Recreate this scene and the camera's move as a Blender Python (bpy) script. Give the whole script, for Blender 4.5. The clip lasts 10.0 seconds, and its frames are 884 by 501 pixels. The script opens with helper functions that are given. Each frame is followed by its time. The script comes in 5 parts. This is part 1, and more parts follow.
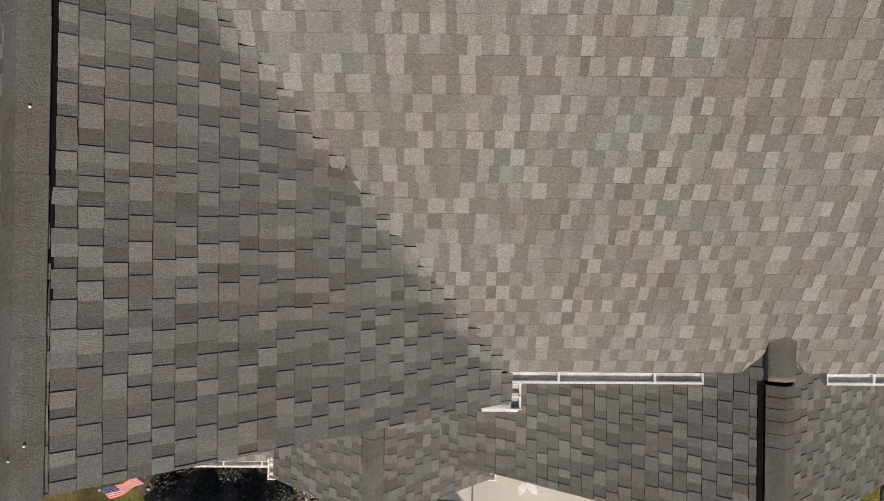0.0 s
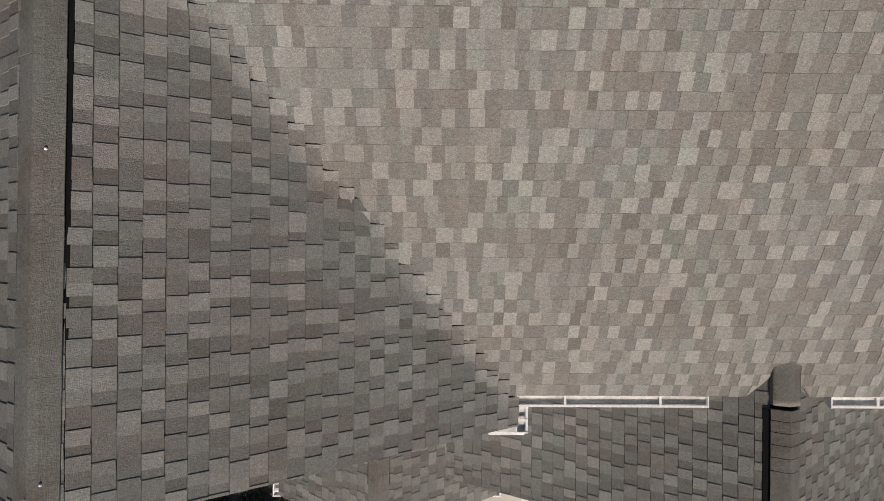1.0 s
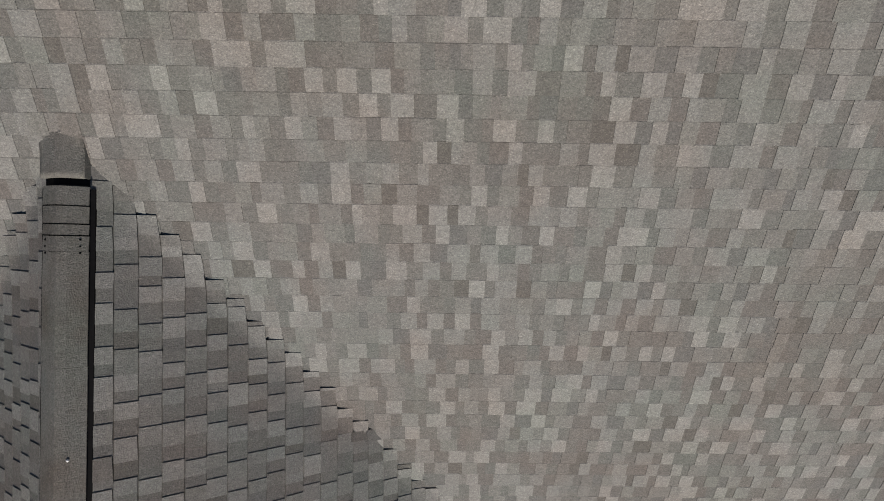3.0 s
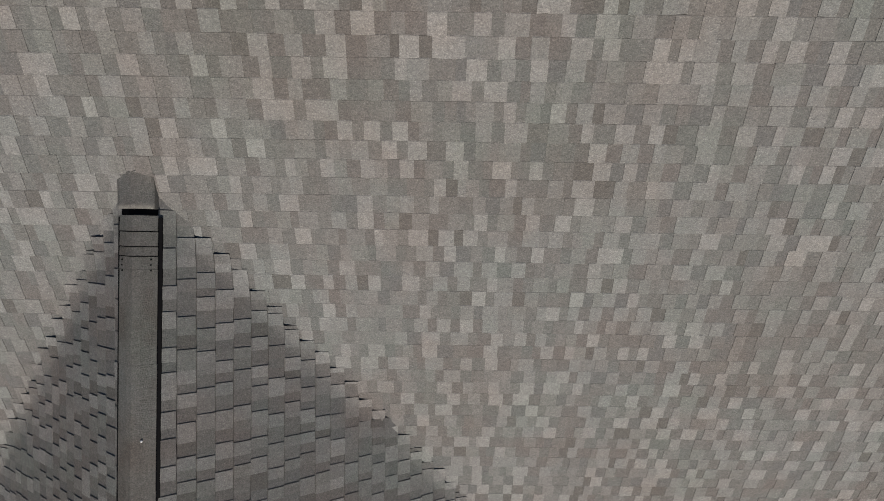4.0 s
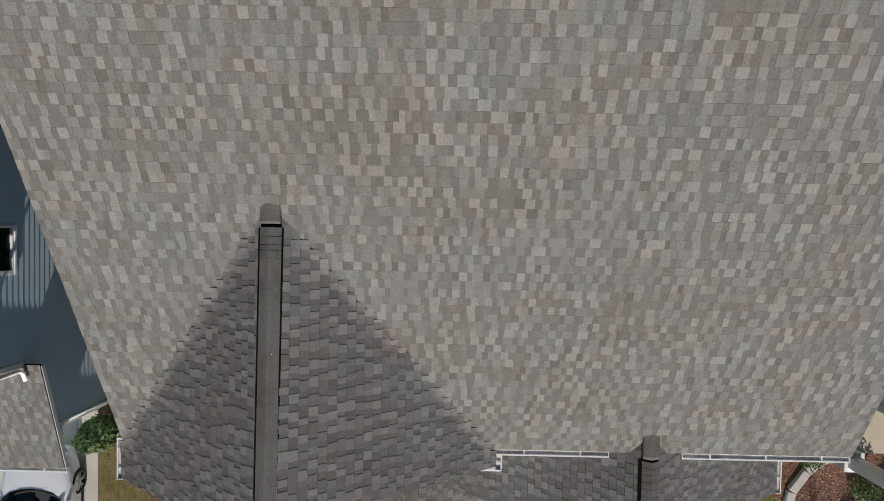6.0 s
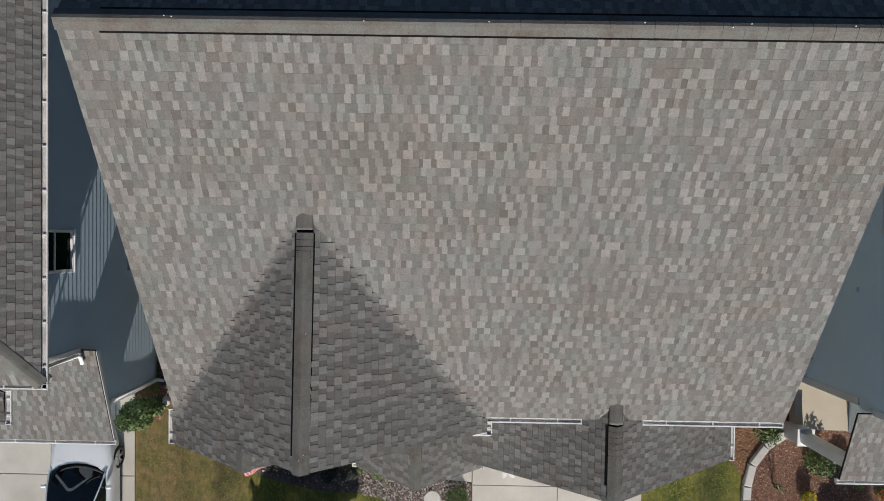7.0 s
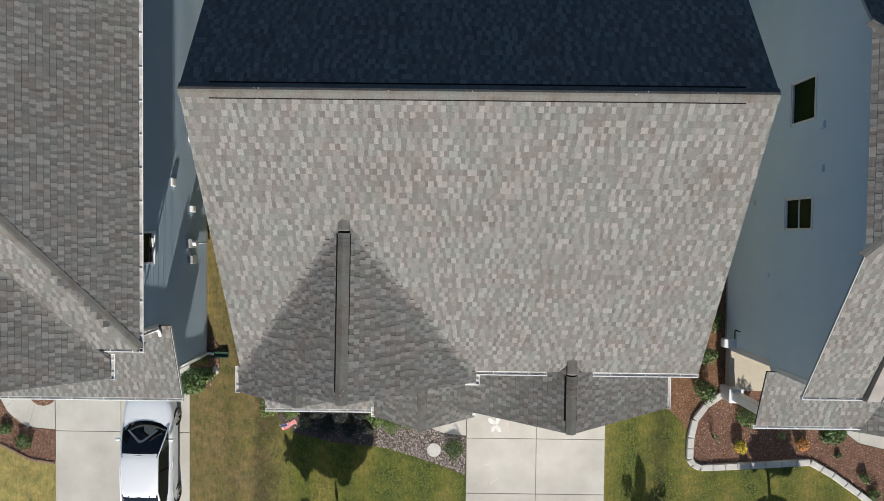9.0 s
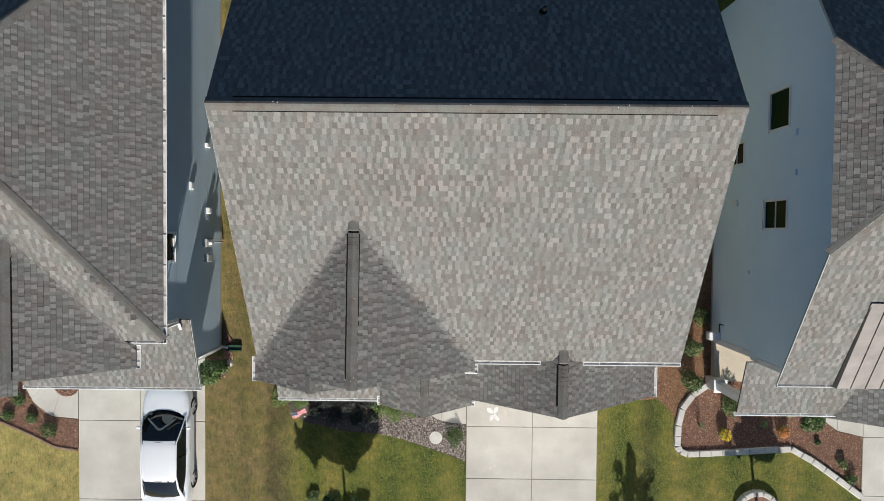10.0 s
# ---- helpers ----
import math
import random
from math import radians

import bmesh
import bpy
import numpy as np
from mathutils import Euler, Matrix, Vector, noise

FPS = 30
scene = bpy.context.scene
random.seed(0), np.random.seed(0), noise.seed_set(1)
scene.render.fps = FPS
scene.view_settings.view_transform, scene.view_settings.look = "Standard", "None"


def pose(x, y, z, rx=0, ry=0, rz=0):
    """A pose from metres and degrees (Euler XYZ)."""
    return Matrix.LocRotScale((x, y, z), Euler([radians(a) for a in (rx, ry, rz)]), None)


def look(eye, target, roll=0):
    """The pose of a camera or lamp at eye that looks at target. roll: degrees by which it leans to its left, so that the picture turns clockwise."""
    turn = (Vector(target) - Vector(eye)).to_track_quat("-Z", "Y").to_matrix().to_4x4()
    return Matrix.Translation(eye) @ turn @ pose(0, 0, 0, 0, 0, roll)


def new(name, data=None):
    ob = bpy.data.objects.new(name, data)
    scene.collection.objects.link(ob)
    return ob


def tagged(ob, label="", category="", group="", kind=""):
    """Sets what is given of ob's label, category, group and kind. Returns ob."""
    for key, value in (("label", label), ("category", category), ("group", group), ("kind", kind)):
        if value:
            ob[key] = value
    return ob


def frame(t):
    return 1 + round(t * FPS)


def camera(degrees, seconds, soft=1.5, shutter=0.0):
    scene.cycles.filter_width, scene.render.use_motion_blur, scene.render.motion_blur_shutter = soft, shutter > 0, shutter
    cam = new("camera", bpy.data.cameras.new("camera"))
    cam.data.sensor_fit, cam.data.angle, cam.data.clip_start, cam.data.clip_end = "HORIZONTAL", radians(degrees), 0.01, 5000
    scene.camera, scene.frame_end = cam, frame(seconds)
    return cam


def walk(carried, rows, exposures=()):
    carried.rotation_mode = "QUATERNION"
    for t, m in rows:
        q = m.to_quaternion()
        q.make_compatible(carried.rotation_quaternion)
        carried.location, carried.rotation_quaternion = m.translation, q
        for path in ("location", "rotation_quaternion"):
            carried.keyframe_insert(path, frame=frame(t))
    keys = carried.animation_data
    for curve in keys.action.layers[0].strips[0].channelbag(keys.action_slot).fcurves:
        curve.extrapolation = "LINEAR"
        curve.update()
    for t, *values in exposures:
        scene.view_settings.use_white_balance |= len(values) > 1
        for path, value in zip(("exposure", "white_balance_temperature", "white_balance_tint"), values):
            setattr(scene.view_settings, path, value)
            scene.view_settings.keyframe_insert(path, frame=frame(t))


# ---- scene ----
cam = camera(72.0, 10.0, 0.8)
# seconds, eye, turn about x, y, z
ROWS = [
    (0.0, 0.245, 1.284, 11.908, -0.18, -0.59, 0.49),
    (0.5, 0.220, 1.310, 11.926, -0.20, -0.59, 0.46),
    (1.0, 0.166, 1.518, 11.944, -0.09, -0.67, 0.43),
    (1.5, 0.132, 1.892, 11.943, -0.06, -0.69, 0.49),
    (2.0, 0.122, 2.474, 11.960, -0.14, -0.54, 0.58),
    (2.5, 0.092, 3.179, 11.990, -0.85, -0.46, 0.74),
    (3.0, 0.066, 3.465, 11.953, -1.12, -0.35, 0.73),
    (4.5, 0.024, 3.698, 13.422, -2.06, 0.12, 0.90),
    (5.0, 0.044, 3.696, 14.220, -1.77, 0.25, 0.99),
    (5.5, 0.110, 3.687, 15.185, -1.57, 0.64, 1.07),
    (7.0, 0.134, 3.742, 18.177, -1.40, 0.51, 0.94),
    (7.5, 0.151, 3.757, 19.214, -1.41, 0.47, 0.84),
    (8.0, 0.188, 3.714, 20.205, -1.24, 0.46, 0.69),
    (8.5, 0.187, 3.737, 21.364, -1.46, 0.49, 0.72),
    (9.0, 0.131, 3.778, 22.218, -1.64, 0.30, 0.66),
    (9.5, 0.122, 3.797, 23.212, -1.67, 0.32, 0.61),
    (10.0, 0.126, 3.775, 23.541, -1.65, 0.37, 0.57),
]
EXPOSURES = [(0.0, 0.08, 7250, 15), (1.5, 0.11, 7050, 14), (2.5, -0.07, 6800, 12), (5.0, -0.17, 6680, 12), (7.0, 0.01, 6550, 12), (8.5, 0.31, 6500, 10), (10.0, 0.41, 6550, 10)]
walk(cam, [(t, pose(*p)) for t, *p in ROWS], EXPOSURES)

# ---- light ----
RAY = Vector((-0.097, 1.0, -0.535)).normalized()
sun = new("sun", bpy.data.lights.new("sun", "SUN"))
sun.data.energy, sun.data.angle, sun.data.color = 5.0, radians(0.55), (1.0, 0.95, 0.87)
sun.matrix_world = look((0, -20, 30), Vector((0, -20, 30)) + RAY)
world = bpy.data.worlds.new("sky")
scene.world = world
world.use_nodes = True
sky = world.node_tree.nodes.new("ShaderNodeTexSky")
sky.sky_type, sky.sun_disc, sky.sun_elevation, sky.sun_rotation = "NISHITA", False, radians(28.0), radians(174.5)
background = world.node_tree.nodes["Background"]
background.inputs["Strength"].default_value = 0.044
sky.ozone_density, sky.dust_density, sky.air_density = 10.0, 1.5, 1.5
world.node_tree.links.new(sky.outputs[0], background.inputs["Color"])


# ---- materials ----
def material(name, rough=0.8, metal=0.0):
    m = bpy.data.materials.new(name)
    m.use_nodes = True
    t = m.node_tree
    b = t.nodes["Principled BSDF"]
    b.inputs["Roughness"].default_value, b.inputs["Metallic"].default_value = rough, metal
    return m, t, b


def node(t, kind, **inputs):
    n = t.nodes.new("ShaderNode" + kind)
    for key, value in inputs.items():
        n.inputs[key.replace("_", " ")].default_value = value
    return n


def noise_at(t, scale, detail=3.0, rough=0.6):
    co = t.nodes.new("ShaderNodeNewGeometry")
    n = node(t, "TexNoise", Scale=scale, Detail=detail, Roughness=rough)
    t.links.new(co.outputs["Position"], n.inputs["Vector"])
    return n


def ramp(t, source, stops, constant=False):
    r = t.nodes.new("ShaderNodeValToRGB")
    if constant:
        r.color_ramp.interpolation = "CONSTANT"
    e = r.color_ramp.elements
    while len(e) < len(stops):
        e.new(0.5)
    for k, (p, c) in enumerate(stops):
        e[k].position, e[k].color = p, (*c, 1)
    t.links.new(source, r.inputs[0])
    return r


def blend(t, kind, factor, a, b):
    n = t.nodes.new("ShaderNodeMix")
    n.data_type, n.blend_type = "RGBA", kind
    for socket, value in ((n.inputs[0], factor), (n.inputs[6], a), (n.inputs[7], b)):
        if hasattr(value, "is_output"):
            t.links.new(value, socket)
        else:
            socket.default_value = value if isinstance(value, float) else (*value, 1)
    return n.outputs[2]


def bump(t, b, height, strength, distance):
    n = node(t, "Bump", Strength=strength, Distance=distance)
    t.links.new(height, n.inputs["Height"])
    t.links.new(n.outputs[0], b.inputs["Normal"])


def mottled(name, dark, light, scale, fine, rough=0.8, metal=0.0, relief=0.3, depth=0.004):
    """Two scales of variation between two colours, with fine relief."""
    m, t, b = material(name, rough, metal)
    big, small = noise_at(t, scale, 4), noise_at(t, fine, 3)
    c = ramp(t, big.outputs[0], [(0.3, dark), (0.7, light)]).outputs[0]
    g = ramp(t, small.outputs[0], [(0.25, (0.62, 0.62, 0.62)), (0.75, (1.25, 1.25, 1.25))]).outputs[0]
    t.links.new(blend(t, "MULTIPLY", 0.6, c, g), b.inputs["Base Color"])
    bump(t, b, small.outputs[0], relief, depth)
    return m


# laminated shingles: the backing shows between the raised tabs and is the darker of the two
BACKING_COLOURS = [
    (0.0, (0.132, 0.125, 0.117)), (0.08, (0.151, 0.144, 0.137)), (0.26, (0.157, 0.155, 0.148)), (0.42, (0.151, 0.152, 0.145)),
    (0.55, (0.153, 0.144, 0.137)), (0.68, (0.165, 0.161, 0.153)), (0.82, (0.146, 0.144, 0.140)), (0.92, (0.181, 0.177, 0.170)),
]
TAB_COLOURS = [
    (0.0, (0.166, 0.159, 0.151)), (0.10, (0.185, 0.180, 0.172)), (0.22, (0.188, 0.188, 0.178)), (0.34, (0.199, 0.193, 0.185)),
    (0.46, (0.210, 0.208, 0.200)), (0.58, (0.206, 0.206, 0.198)), (0.68, (0.231, 0.225, 0.216)), (0.80, (0.241, 0.236, 0.226)), (0.92, (0.253, 0.248, 0.237)),
]


def granules(t, b, base):
    """Mineral granules over a base colour: pale and dark grains, and slow stains."""
    grains, clumps, stain, drift = noise_at(t, 95, 2.0, 0.8), noise_at(t, 34, 2, 0.6), noise_at(t, 0.55, 4), noise_at(t, 1.7, 2)
    g = ramp(t, grains.outputs[0], [(0.31, (0.50, 0.50, 0.51)), (0.47, (0.90, 0.90, 0.90)), (0.60, (1.15, 1.14, 1.12)), (0.72, (1.9, 1.87, 1.8))]).outputs[0]
    k = ramp(t, clumps.outputs[0], [(0.3, (0.80, 0.80, 0.80)), (0.7, (1.18, 1.18, 1.18))]).outputs[0]
    s = ramp(t, stain.outputs[0], [(0.3, (0.94, 0.92, 0.90)), (0.5, (1.0, 1.0, 1.0)), (0.7, (1.0, 1.02, 1.03))]).outputs[0]
    d = ramp(t, drift.outputs[0], [(0.32, (1.03, 0.98, 0.96)), (0.5, (1.0, 1.0, 1.0)), (0.68, (0.97, 1.02, 1.0))]).outputs[0]
    col = blend(t, "MULTIPLY", 0.6, blend(t, "MULTIPLY", 0.62, base, g), k)
    t.links.new(blend(t, "MULTIPLY", 1.0, blend(t, "MULTIPLY", 1.0, col, s), d), b.inputs["Base Color"])
    bump(t, b, grains.outputs[0], 0.85, 0.007)
    b.inputs["Specular IOR Level"].default_value = 0.2


def shingle_material(name, colours, by_object):
    m, t, b = material(name, 0.95)
    if by_object:
        pick = t.nodes.new("ShaderNodeObjectInfo").outputs["Random"]
    else:
        pick = t.nodes.new("ShaderNodeNewGeometry").outputs["Random Per Island"]
    granules(t, b, ramp(t, pick, colours, True).outputs[0])
    return m


M_BACKING = shingle_material("shingle_backing", BACKING_COLOURS, False)
M_TAB = shingle_material("shingle_tab", TAB_COLOURS, False)
M_BACKING_PIECE = shingle_material("shingle_backing_single", BACKING_COLOURS, True)
M_TAB_PIECE = shingle_material("shingle_tab_single", TAB_COLOURS, True)
M_CAP, _t, _b = material("cap_shingle", 0.95)
granules(_t, _b, ramp(_t, noise_at(_t, 2.2, 4, 0.65).outputs[0], [(0.28, (0.125, 0.113, 0.099)), (0.42, (0.150, 0.143, 0.131)), (0.55, (0.168, 0.165, 0.154)), (0.72, (0.158, 0.166, 0.158))]).outputs[0])
M_DECK = mottled("roof_underlay", (0.02, 0.02, 0.02), (0.04, 0.04, 0.04), 3, 90, 0.9)
M_BLACK = mottled("black_vent_plastic", (0.005, 0.005, 0.006), (0.010, 0.010, 0.011), 5, 80, 0.8)
M_BLACK.node_tree.nodes["Principled BSDF"].inputs["Specular IOR Level"].default_value = 0.1
M_WHITE = mottled("white_painted_aluminium", (0.80, 0.80, 0.79), (0.88, 0.88, 0.87), 1.5, 40, 0.4, relief=0.05)
M_GUTTER_IN = mottled("weathered_gutter_inside", (0.36, 0.34, 0.31), (0.74, 0.72, 0.69), 3.0, 30, 0.6)
M_SOFFIT = mottled("soffit_white", (0.62, 0.62, 0.60), (0.72, 0.72, 0.70), 1.0, 50, 0.6)
M_SIDING_L = mottled("slate_blue_siding", (0.43, 0.55, 0.65), (0.48, 0.60, 0.70), 0.8, 120, 0.65, relief=0.1)
M_SIDING_R = mottled("powder_blue_siding", (0.69, 0.84, 0.94), (0.75, 0.89, 0.97), 0.8, 120, 0.65, relief=0.1)
M_SIDING_M = mottled("pale_siding", (0.78, 0.80, 0.82), (0.83, 0.85, 0.86), 0.8, 120, 0.65, relief=0.1)
M_GLASS, _t, _b = material("window_glass", 0.04)
# green base colour paints in the reflected trees and lawn
_b.inputs["Base Color"].default_value = (0.006, 0.022, 0.012, 1)
_b.inputs["Specular IOR Level"].default_value = 0.3
_b.inputs["IOR"].default_value = 1.22
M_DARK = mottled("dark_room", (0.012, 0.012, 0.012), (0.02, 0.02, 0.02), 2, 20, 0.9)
M_CONCRETE = mottled("broom_finished_concrete", (0.43, 0.405, 0.36), (0.60, 0.575, 0.52), 0.55, 140, 0.85, relief=0.15)
M_PORCH = mottled("cream_porch_paint", (0.52, 0.45, 0.35), (0.60, 0.53, 0.42), 1.2, 60, 0.8, relief=0.1)
M_JOINT = mottled("joint_shadow_dirt", (0.12, 0.11, 0.095), (0.20, 0.185, 0.16), 3, 60, 0.9)
M_KERB = mottled("cast_kerb_block", (0.46, 0.44, 0.41), (0.62, 0.60, 0.56), 2.5, 60, 0.85)
M_MULCH = mottled("red_brown_mulch", (0.15, 0.080, 0.055), (0.29, 0.170, 0.120), 5.0, 55, 0.95, relief=0.9, depth=0.02)
M_MULCH_DRY = mottled("faded_mulch", (0.17, 0.082, 0.044), (0.33, 0.185, 0.10), 5.0, 55, 0.95, relief=0.9, depth=0.02)
M_PEBBLE_BED = mottled("pebble_bed_soil", (0.055, 0.04, 0.032), (0.16, 0.13, 0.11), 6, 50, 0.95, relief=0.8, depth=0.015)
M_TRUNK = mottled("tree_bark", (0.07, 0.05, 0.035), (0.15, 0.115, 0.085), 8, 90, 0.9, relief=0.7, depth=0.01)
M_METAL_ROOF = mottled("standing_seam_metal", (0.225, 0.205, 0.192), (0.25, 0.228, 0.213), 0.5, 2.5, 0.5, 0.1, relief=0.02)
M_EQUIP = mottled("grey_utility_metal", (0.36, 0.37, 0.37), (0.48, 0.49, 0.49), 3, 60, 0.5, relief=0.1)


def island_material(name, stops, rough=0.85, grain=0):
    m, t, b = material(name, rough)
    pick = t.nodes.new("ShaderNodeNewGeometry").outputs["Random Per Island"]
    c = ramp(t, pick, stops).outputs[0]
    if grain:
        g = ramp(t, noise_at(t, grain, 3).outputs[0], [(0.3, (0.6, 0.6, 0.6)), (0.7, (1.3, 1.3, 1.3))]).outputs[0]
        c = blend(t, "MULTIPLY", 0.7, c, g)
    t.links.new(c, b.inputs["Base Color"])
    return m


M_CHIPS = island_material("mulch_chips", [(0, (0.13, 0.062, 0.040)), (0.45, (0.27, 0.138, 0.088)), (0.82, (0.44, 0.245, 0.160)), (1, (0.60, 0.44, 0.33))])
M_CHIPS_DRY = island_material("faded_mulch_chips", [(0, (0.21, 0.108, 0.058)), (0.5, (0.31, 0.170, 0.092)), (0.9, (0.42, 0.255, 0.15)), (1, (0.55, 0.41, 0.27))])
M_PEBBLES = island_material("river_pebbles", [(0, (0.10, 0.08, 0.07)), (0.4, (0.25, 0.205, 0.18)), (0.75, (0.42, 0.355, 0.32)), (1, (0.62, 0.57, 0.53))], 0.7)
M_LEAF = island_material("shrub_leaves", [(0, (0.03, 0.06, 0.014)), (0.5, (0.075, 0.13, 0.03)), (0.85, (0.13, 0.20, 0.05)), (1, (0.22, 0.28, 0.10))], 0.5)
# the few palest leaves paint highlight specks on the dark foliage
M_LEAF_DARK = island_material("dark_leaves", [(0, (0.008, 0.012, 0.007)), (0.6, (0.020, 0.028, 0.015)), (0.9, (0.045, 0.055, 0.04)), (1, (0.16, 0.15, 0.17))], 0.5)
M_LEAF_PALE = island_material("pale_leaves", [(0, (0.07, 0.11, 0.04)), (0.6, (0.16, 0.22, 0.07)), (1, (0.34, 0.36, 0.14))], 0.5)
M_LEAF_BRIGHT = island_material("bright_leaves", [(0, (0.05, 0.10, 0.016)), (0.5, (0.12, 0.20, 0.035)), (1, (0.26, 0.33, 0.09))], 0.5)
M_YELLOW = island_material("yellow_petals", [(0, (0.55, 0.34, 0.01)), (1, (0.85, 0.66, 0.04))], 0.6)
M_ORANGE = island_material("orange_petals", [(0, (0.55, 0.16, 0.03)), (1, (0.80, 0.36, 0.12))], 0.6)


def dryness(t, x0=-5.3, x1=-6.6, most=0.78):
    """How dry the lawn is: straw-coloured beyond the edge of the plot."""
    co = t.nodes.new("ShaderNodeNewGeometry")
    sep = t.nodes.new("ShaderNodeSeparateXYZ")
    t.links.new(co.outputs["Position"], sep.inputs[0])
    edge = node(t, "MapRange", From_Min=x0, From_Max=x1, To_Min=0.0, To_Max=most)
    t.links.new(sep.outputs[0], edge.inputs[0])
    add = t.nodes.new("ShaderNodeMath")
    add.operation, add.use_clamp = "MULTIPLY", True
    t.links.new(edge.outputs[0], add.inputs[0])
    patch = node(t, "MapRange", From_Min=0.3, From_Max=0.62, To_Min=0.45, To_Max=1.45)
    t.links.new(noise_at(t, 0.9, 4, 0.7).outputs[0], patch.inputs[0])
    t.links.new(patch.outputs[0], add.inputs[1])
    return add.outputs[0]


def worn_tracks(t, colour):
    """Darker, trodden tracks in the lawn along the plots."""
    co, sep = t.nodes.new("ShaderNodeNewGeometry"), t.nodes.new("ShaderNodeSeparateXYZ")
    t.links.new(co.outputs["Position"], sep.inputs[0])
    wander = node(t, "MapRange", From_Min=0.3, From_Max=0.7, To_Min=-0.35, To_Max=0.35)
    t.links.new(noise_at(t, 0.8, 4, 0.7).outputs[0], wander.inputs[0])
    x = t.nodes.new("ShaderNodeMath")
    t.links.new(sep.outputs[0], x.inputs[0])
    t.links.new(wander.outputs[0], x.inputs[1])
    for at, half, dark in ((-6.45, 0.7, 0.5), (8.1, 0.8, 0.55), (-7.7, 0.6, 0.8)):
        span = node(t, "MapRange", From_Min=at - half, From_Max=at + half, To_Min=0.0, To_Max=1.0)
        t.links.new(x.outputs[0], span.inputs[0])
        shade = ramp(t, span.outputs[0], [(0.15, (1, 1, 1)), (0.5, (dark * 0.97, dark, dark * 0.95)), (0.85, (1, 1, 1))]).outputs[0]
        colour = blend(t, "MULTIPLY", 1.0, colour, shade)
    # short streaks along the mowing direction
    stretch = t.nodes.new("ShaderNodeMapping")
    stretch.inputs["Scale"].default_value = (11.0, 3.2, 1.0)
    t.links.new(co.outputs["Position"], stretch.inputs["Vector"])
    streak = node(t, "TexNoise", Scale=1.0, Detail=4.0, Roughness=0.65)
    t.links.new(stretch.outputs[0], streak.inputs["Vector"])
    fade = ramp(t, streak.outputs[0], [(0.3, (0.66, 0.70, 0.64)), (0.5, (1, 1, 1)), (0.7, (1.28, 1.2, 1.16))]).outputs[0]
    return blend(t, "MULTIPLY", 1.0, colour, fade)


def blade_material():
    m, t, b = material("grass_blades", 0.7)
    pick = t.nodes.new("ShaderNodeNewGeometry").outputs["Random Per Island"]
    c = ramp(t, pick, [(0, (0.105, 0.130, 0.014)), (0.4, (0.142, 0.162, 0.020)), (0.75, (0.175, 0.178, 0.032)), (1, (0.235, 0.215, 0.062))]).outputs[0]
    d = ramp(t, pick, [(0, (0.165, 0.130, 0.050)), (0.5, (0.212, 0.164, 0.065)), (1, (0.275, 0.214, 0.094))]).outputs[0]
    c = blend(t, "MIX", dryness(t), c, d)
    c = blend(t, "MIX", dryness(t, -12.5, -14.0, 0.6), c, (0.46, 0.40, 0.14))
    patch = ramp(t, noise_at(t, 1.3, 4, 0.7).outputs[0], [(0.3, (0.62, 0.74, 0.6)), (0.5, (1, 1, 1)), (0.7, (1.3, 1.14, 1.1))]).outputs[0]
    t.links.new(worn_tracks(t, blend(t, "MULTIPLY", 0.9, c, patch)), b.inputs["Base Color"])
    return m


M_BLADES = blade_material()


def lawn_material():
    m, t, b = material("autumn_lawn", 0.95)
    co = t.nodes.new("ShaderNodeNewGeometry")
    big, mid, fine = noise_at(t, 0.28, 3), noise_at(t, 2.6, 4, 0.7), noise_at(t, 42, 3, 0.75)
    # mowing bands along the plots
    sep = t.nodes.new("ShaderNodeSeparateXYZ")
    t.links.new(co.outputs["Position"], sep.inputs[0])
    wave = t.nodes.new("ShaderNodeMath")
    wave.operation = "MULTIPLY_ADD"
    t.links.new(sep.outputs[0], wave.inputs[0])
    wave.inputs[1].default_value, wave.inputs[2].default_value = 4.2, 0.4
    sine = t.nodes.new("ShaderNodeMath")
    sine.operation = "SINE"
    t.links.new(wave.outputs[0], sine.inputs[0])
    mixv = t.nodes.new("ShaderNodeMath")
    mixv.operation = "MULTIPLY_ADD"
    t.links.new(sine.outputs[0], mixv.inputs[0])
    mixv.inputs[1].default_value = 0.1
    t.links.new(big.outputs[0], mixv.inputs[2])
    c1 = ramp(t, mixv.outputs[0], [(0.34, (0.066, 0.105, 0.010)), (0.5, (0.135, 0.156, 0.020)), (0.68, (0.285, 0.24, 0.06))]).outputs[0]
    c1 = blend(t, "MIX", dryness(t), c1, (0.228, 0.176, 0.074))
    c1 = blend(t, "MIX", dryness(t, -12.5, -14.0, 0.6), c1, (0.46, 0.40, 0.14))
    c2 = ramp(t, mid.outputs[0], [(0.3, (0.50, 0.62, 0.45)), (0.7, (1.32, 1.17, 1.12))]).outputs[0]
    c3 = ramp(t, fine.outputs[0], [(0.28, (0.72, 0.74, 0.70)), (0.72, (1.25, 1.22, 1.2))]).outputs[0]
    c = blend(t, "MULTIPLY", 0.9, blend(t, "MULTIPLY", 1.0, c1, c2), c3)
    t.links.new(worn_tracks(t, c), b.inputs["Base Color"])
    bump(t, b, fine.outputs[0], 0.9, 0.03)
    return m


M_LAWN = lawn_material()


# ---- building blocks ----
def mesh_of(name, verts, faces, mat):
    me = bpy.data.meshes.new(name)
    me.from_pydata([tuple(v) for v in verts], [], faces)
    me.materials.append(mat)
    me.update()
    return me


def part(name, verts, faces, mat, parent=None, label="", kind=""):
    ob = new(name, mesh_of(name, verts, faces, mat))
    ob.parent = parent
    return tagged(ob, label=label, kind=kind)


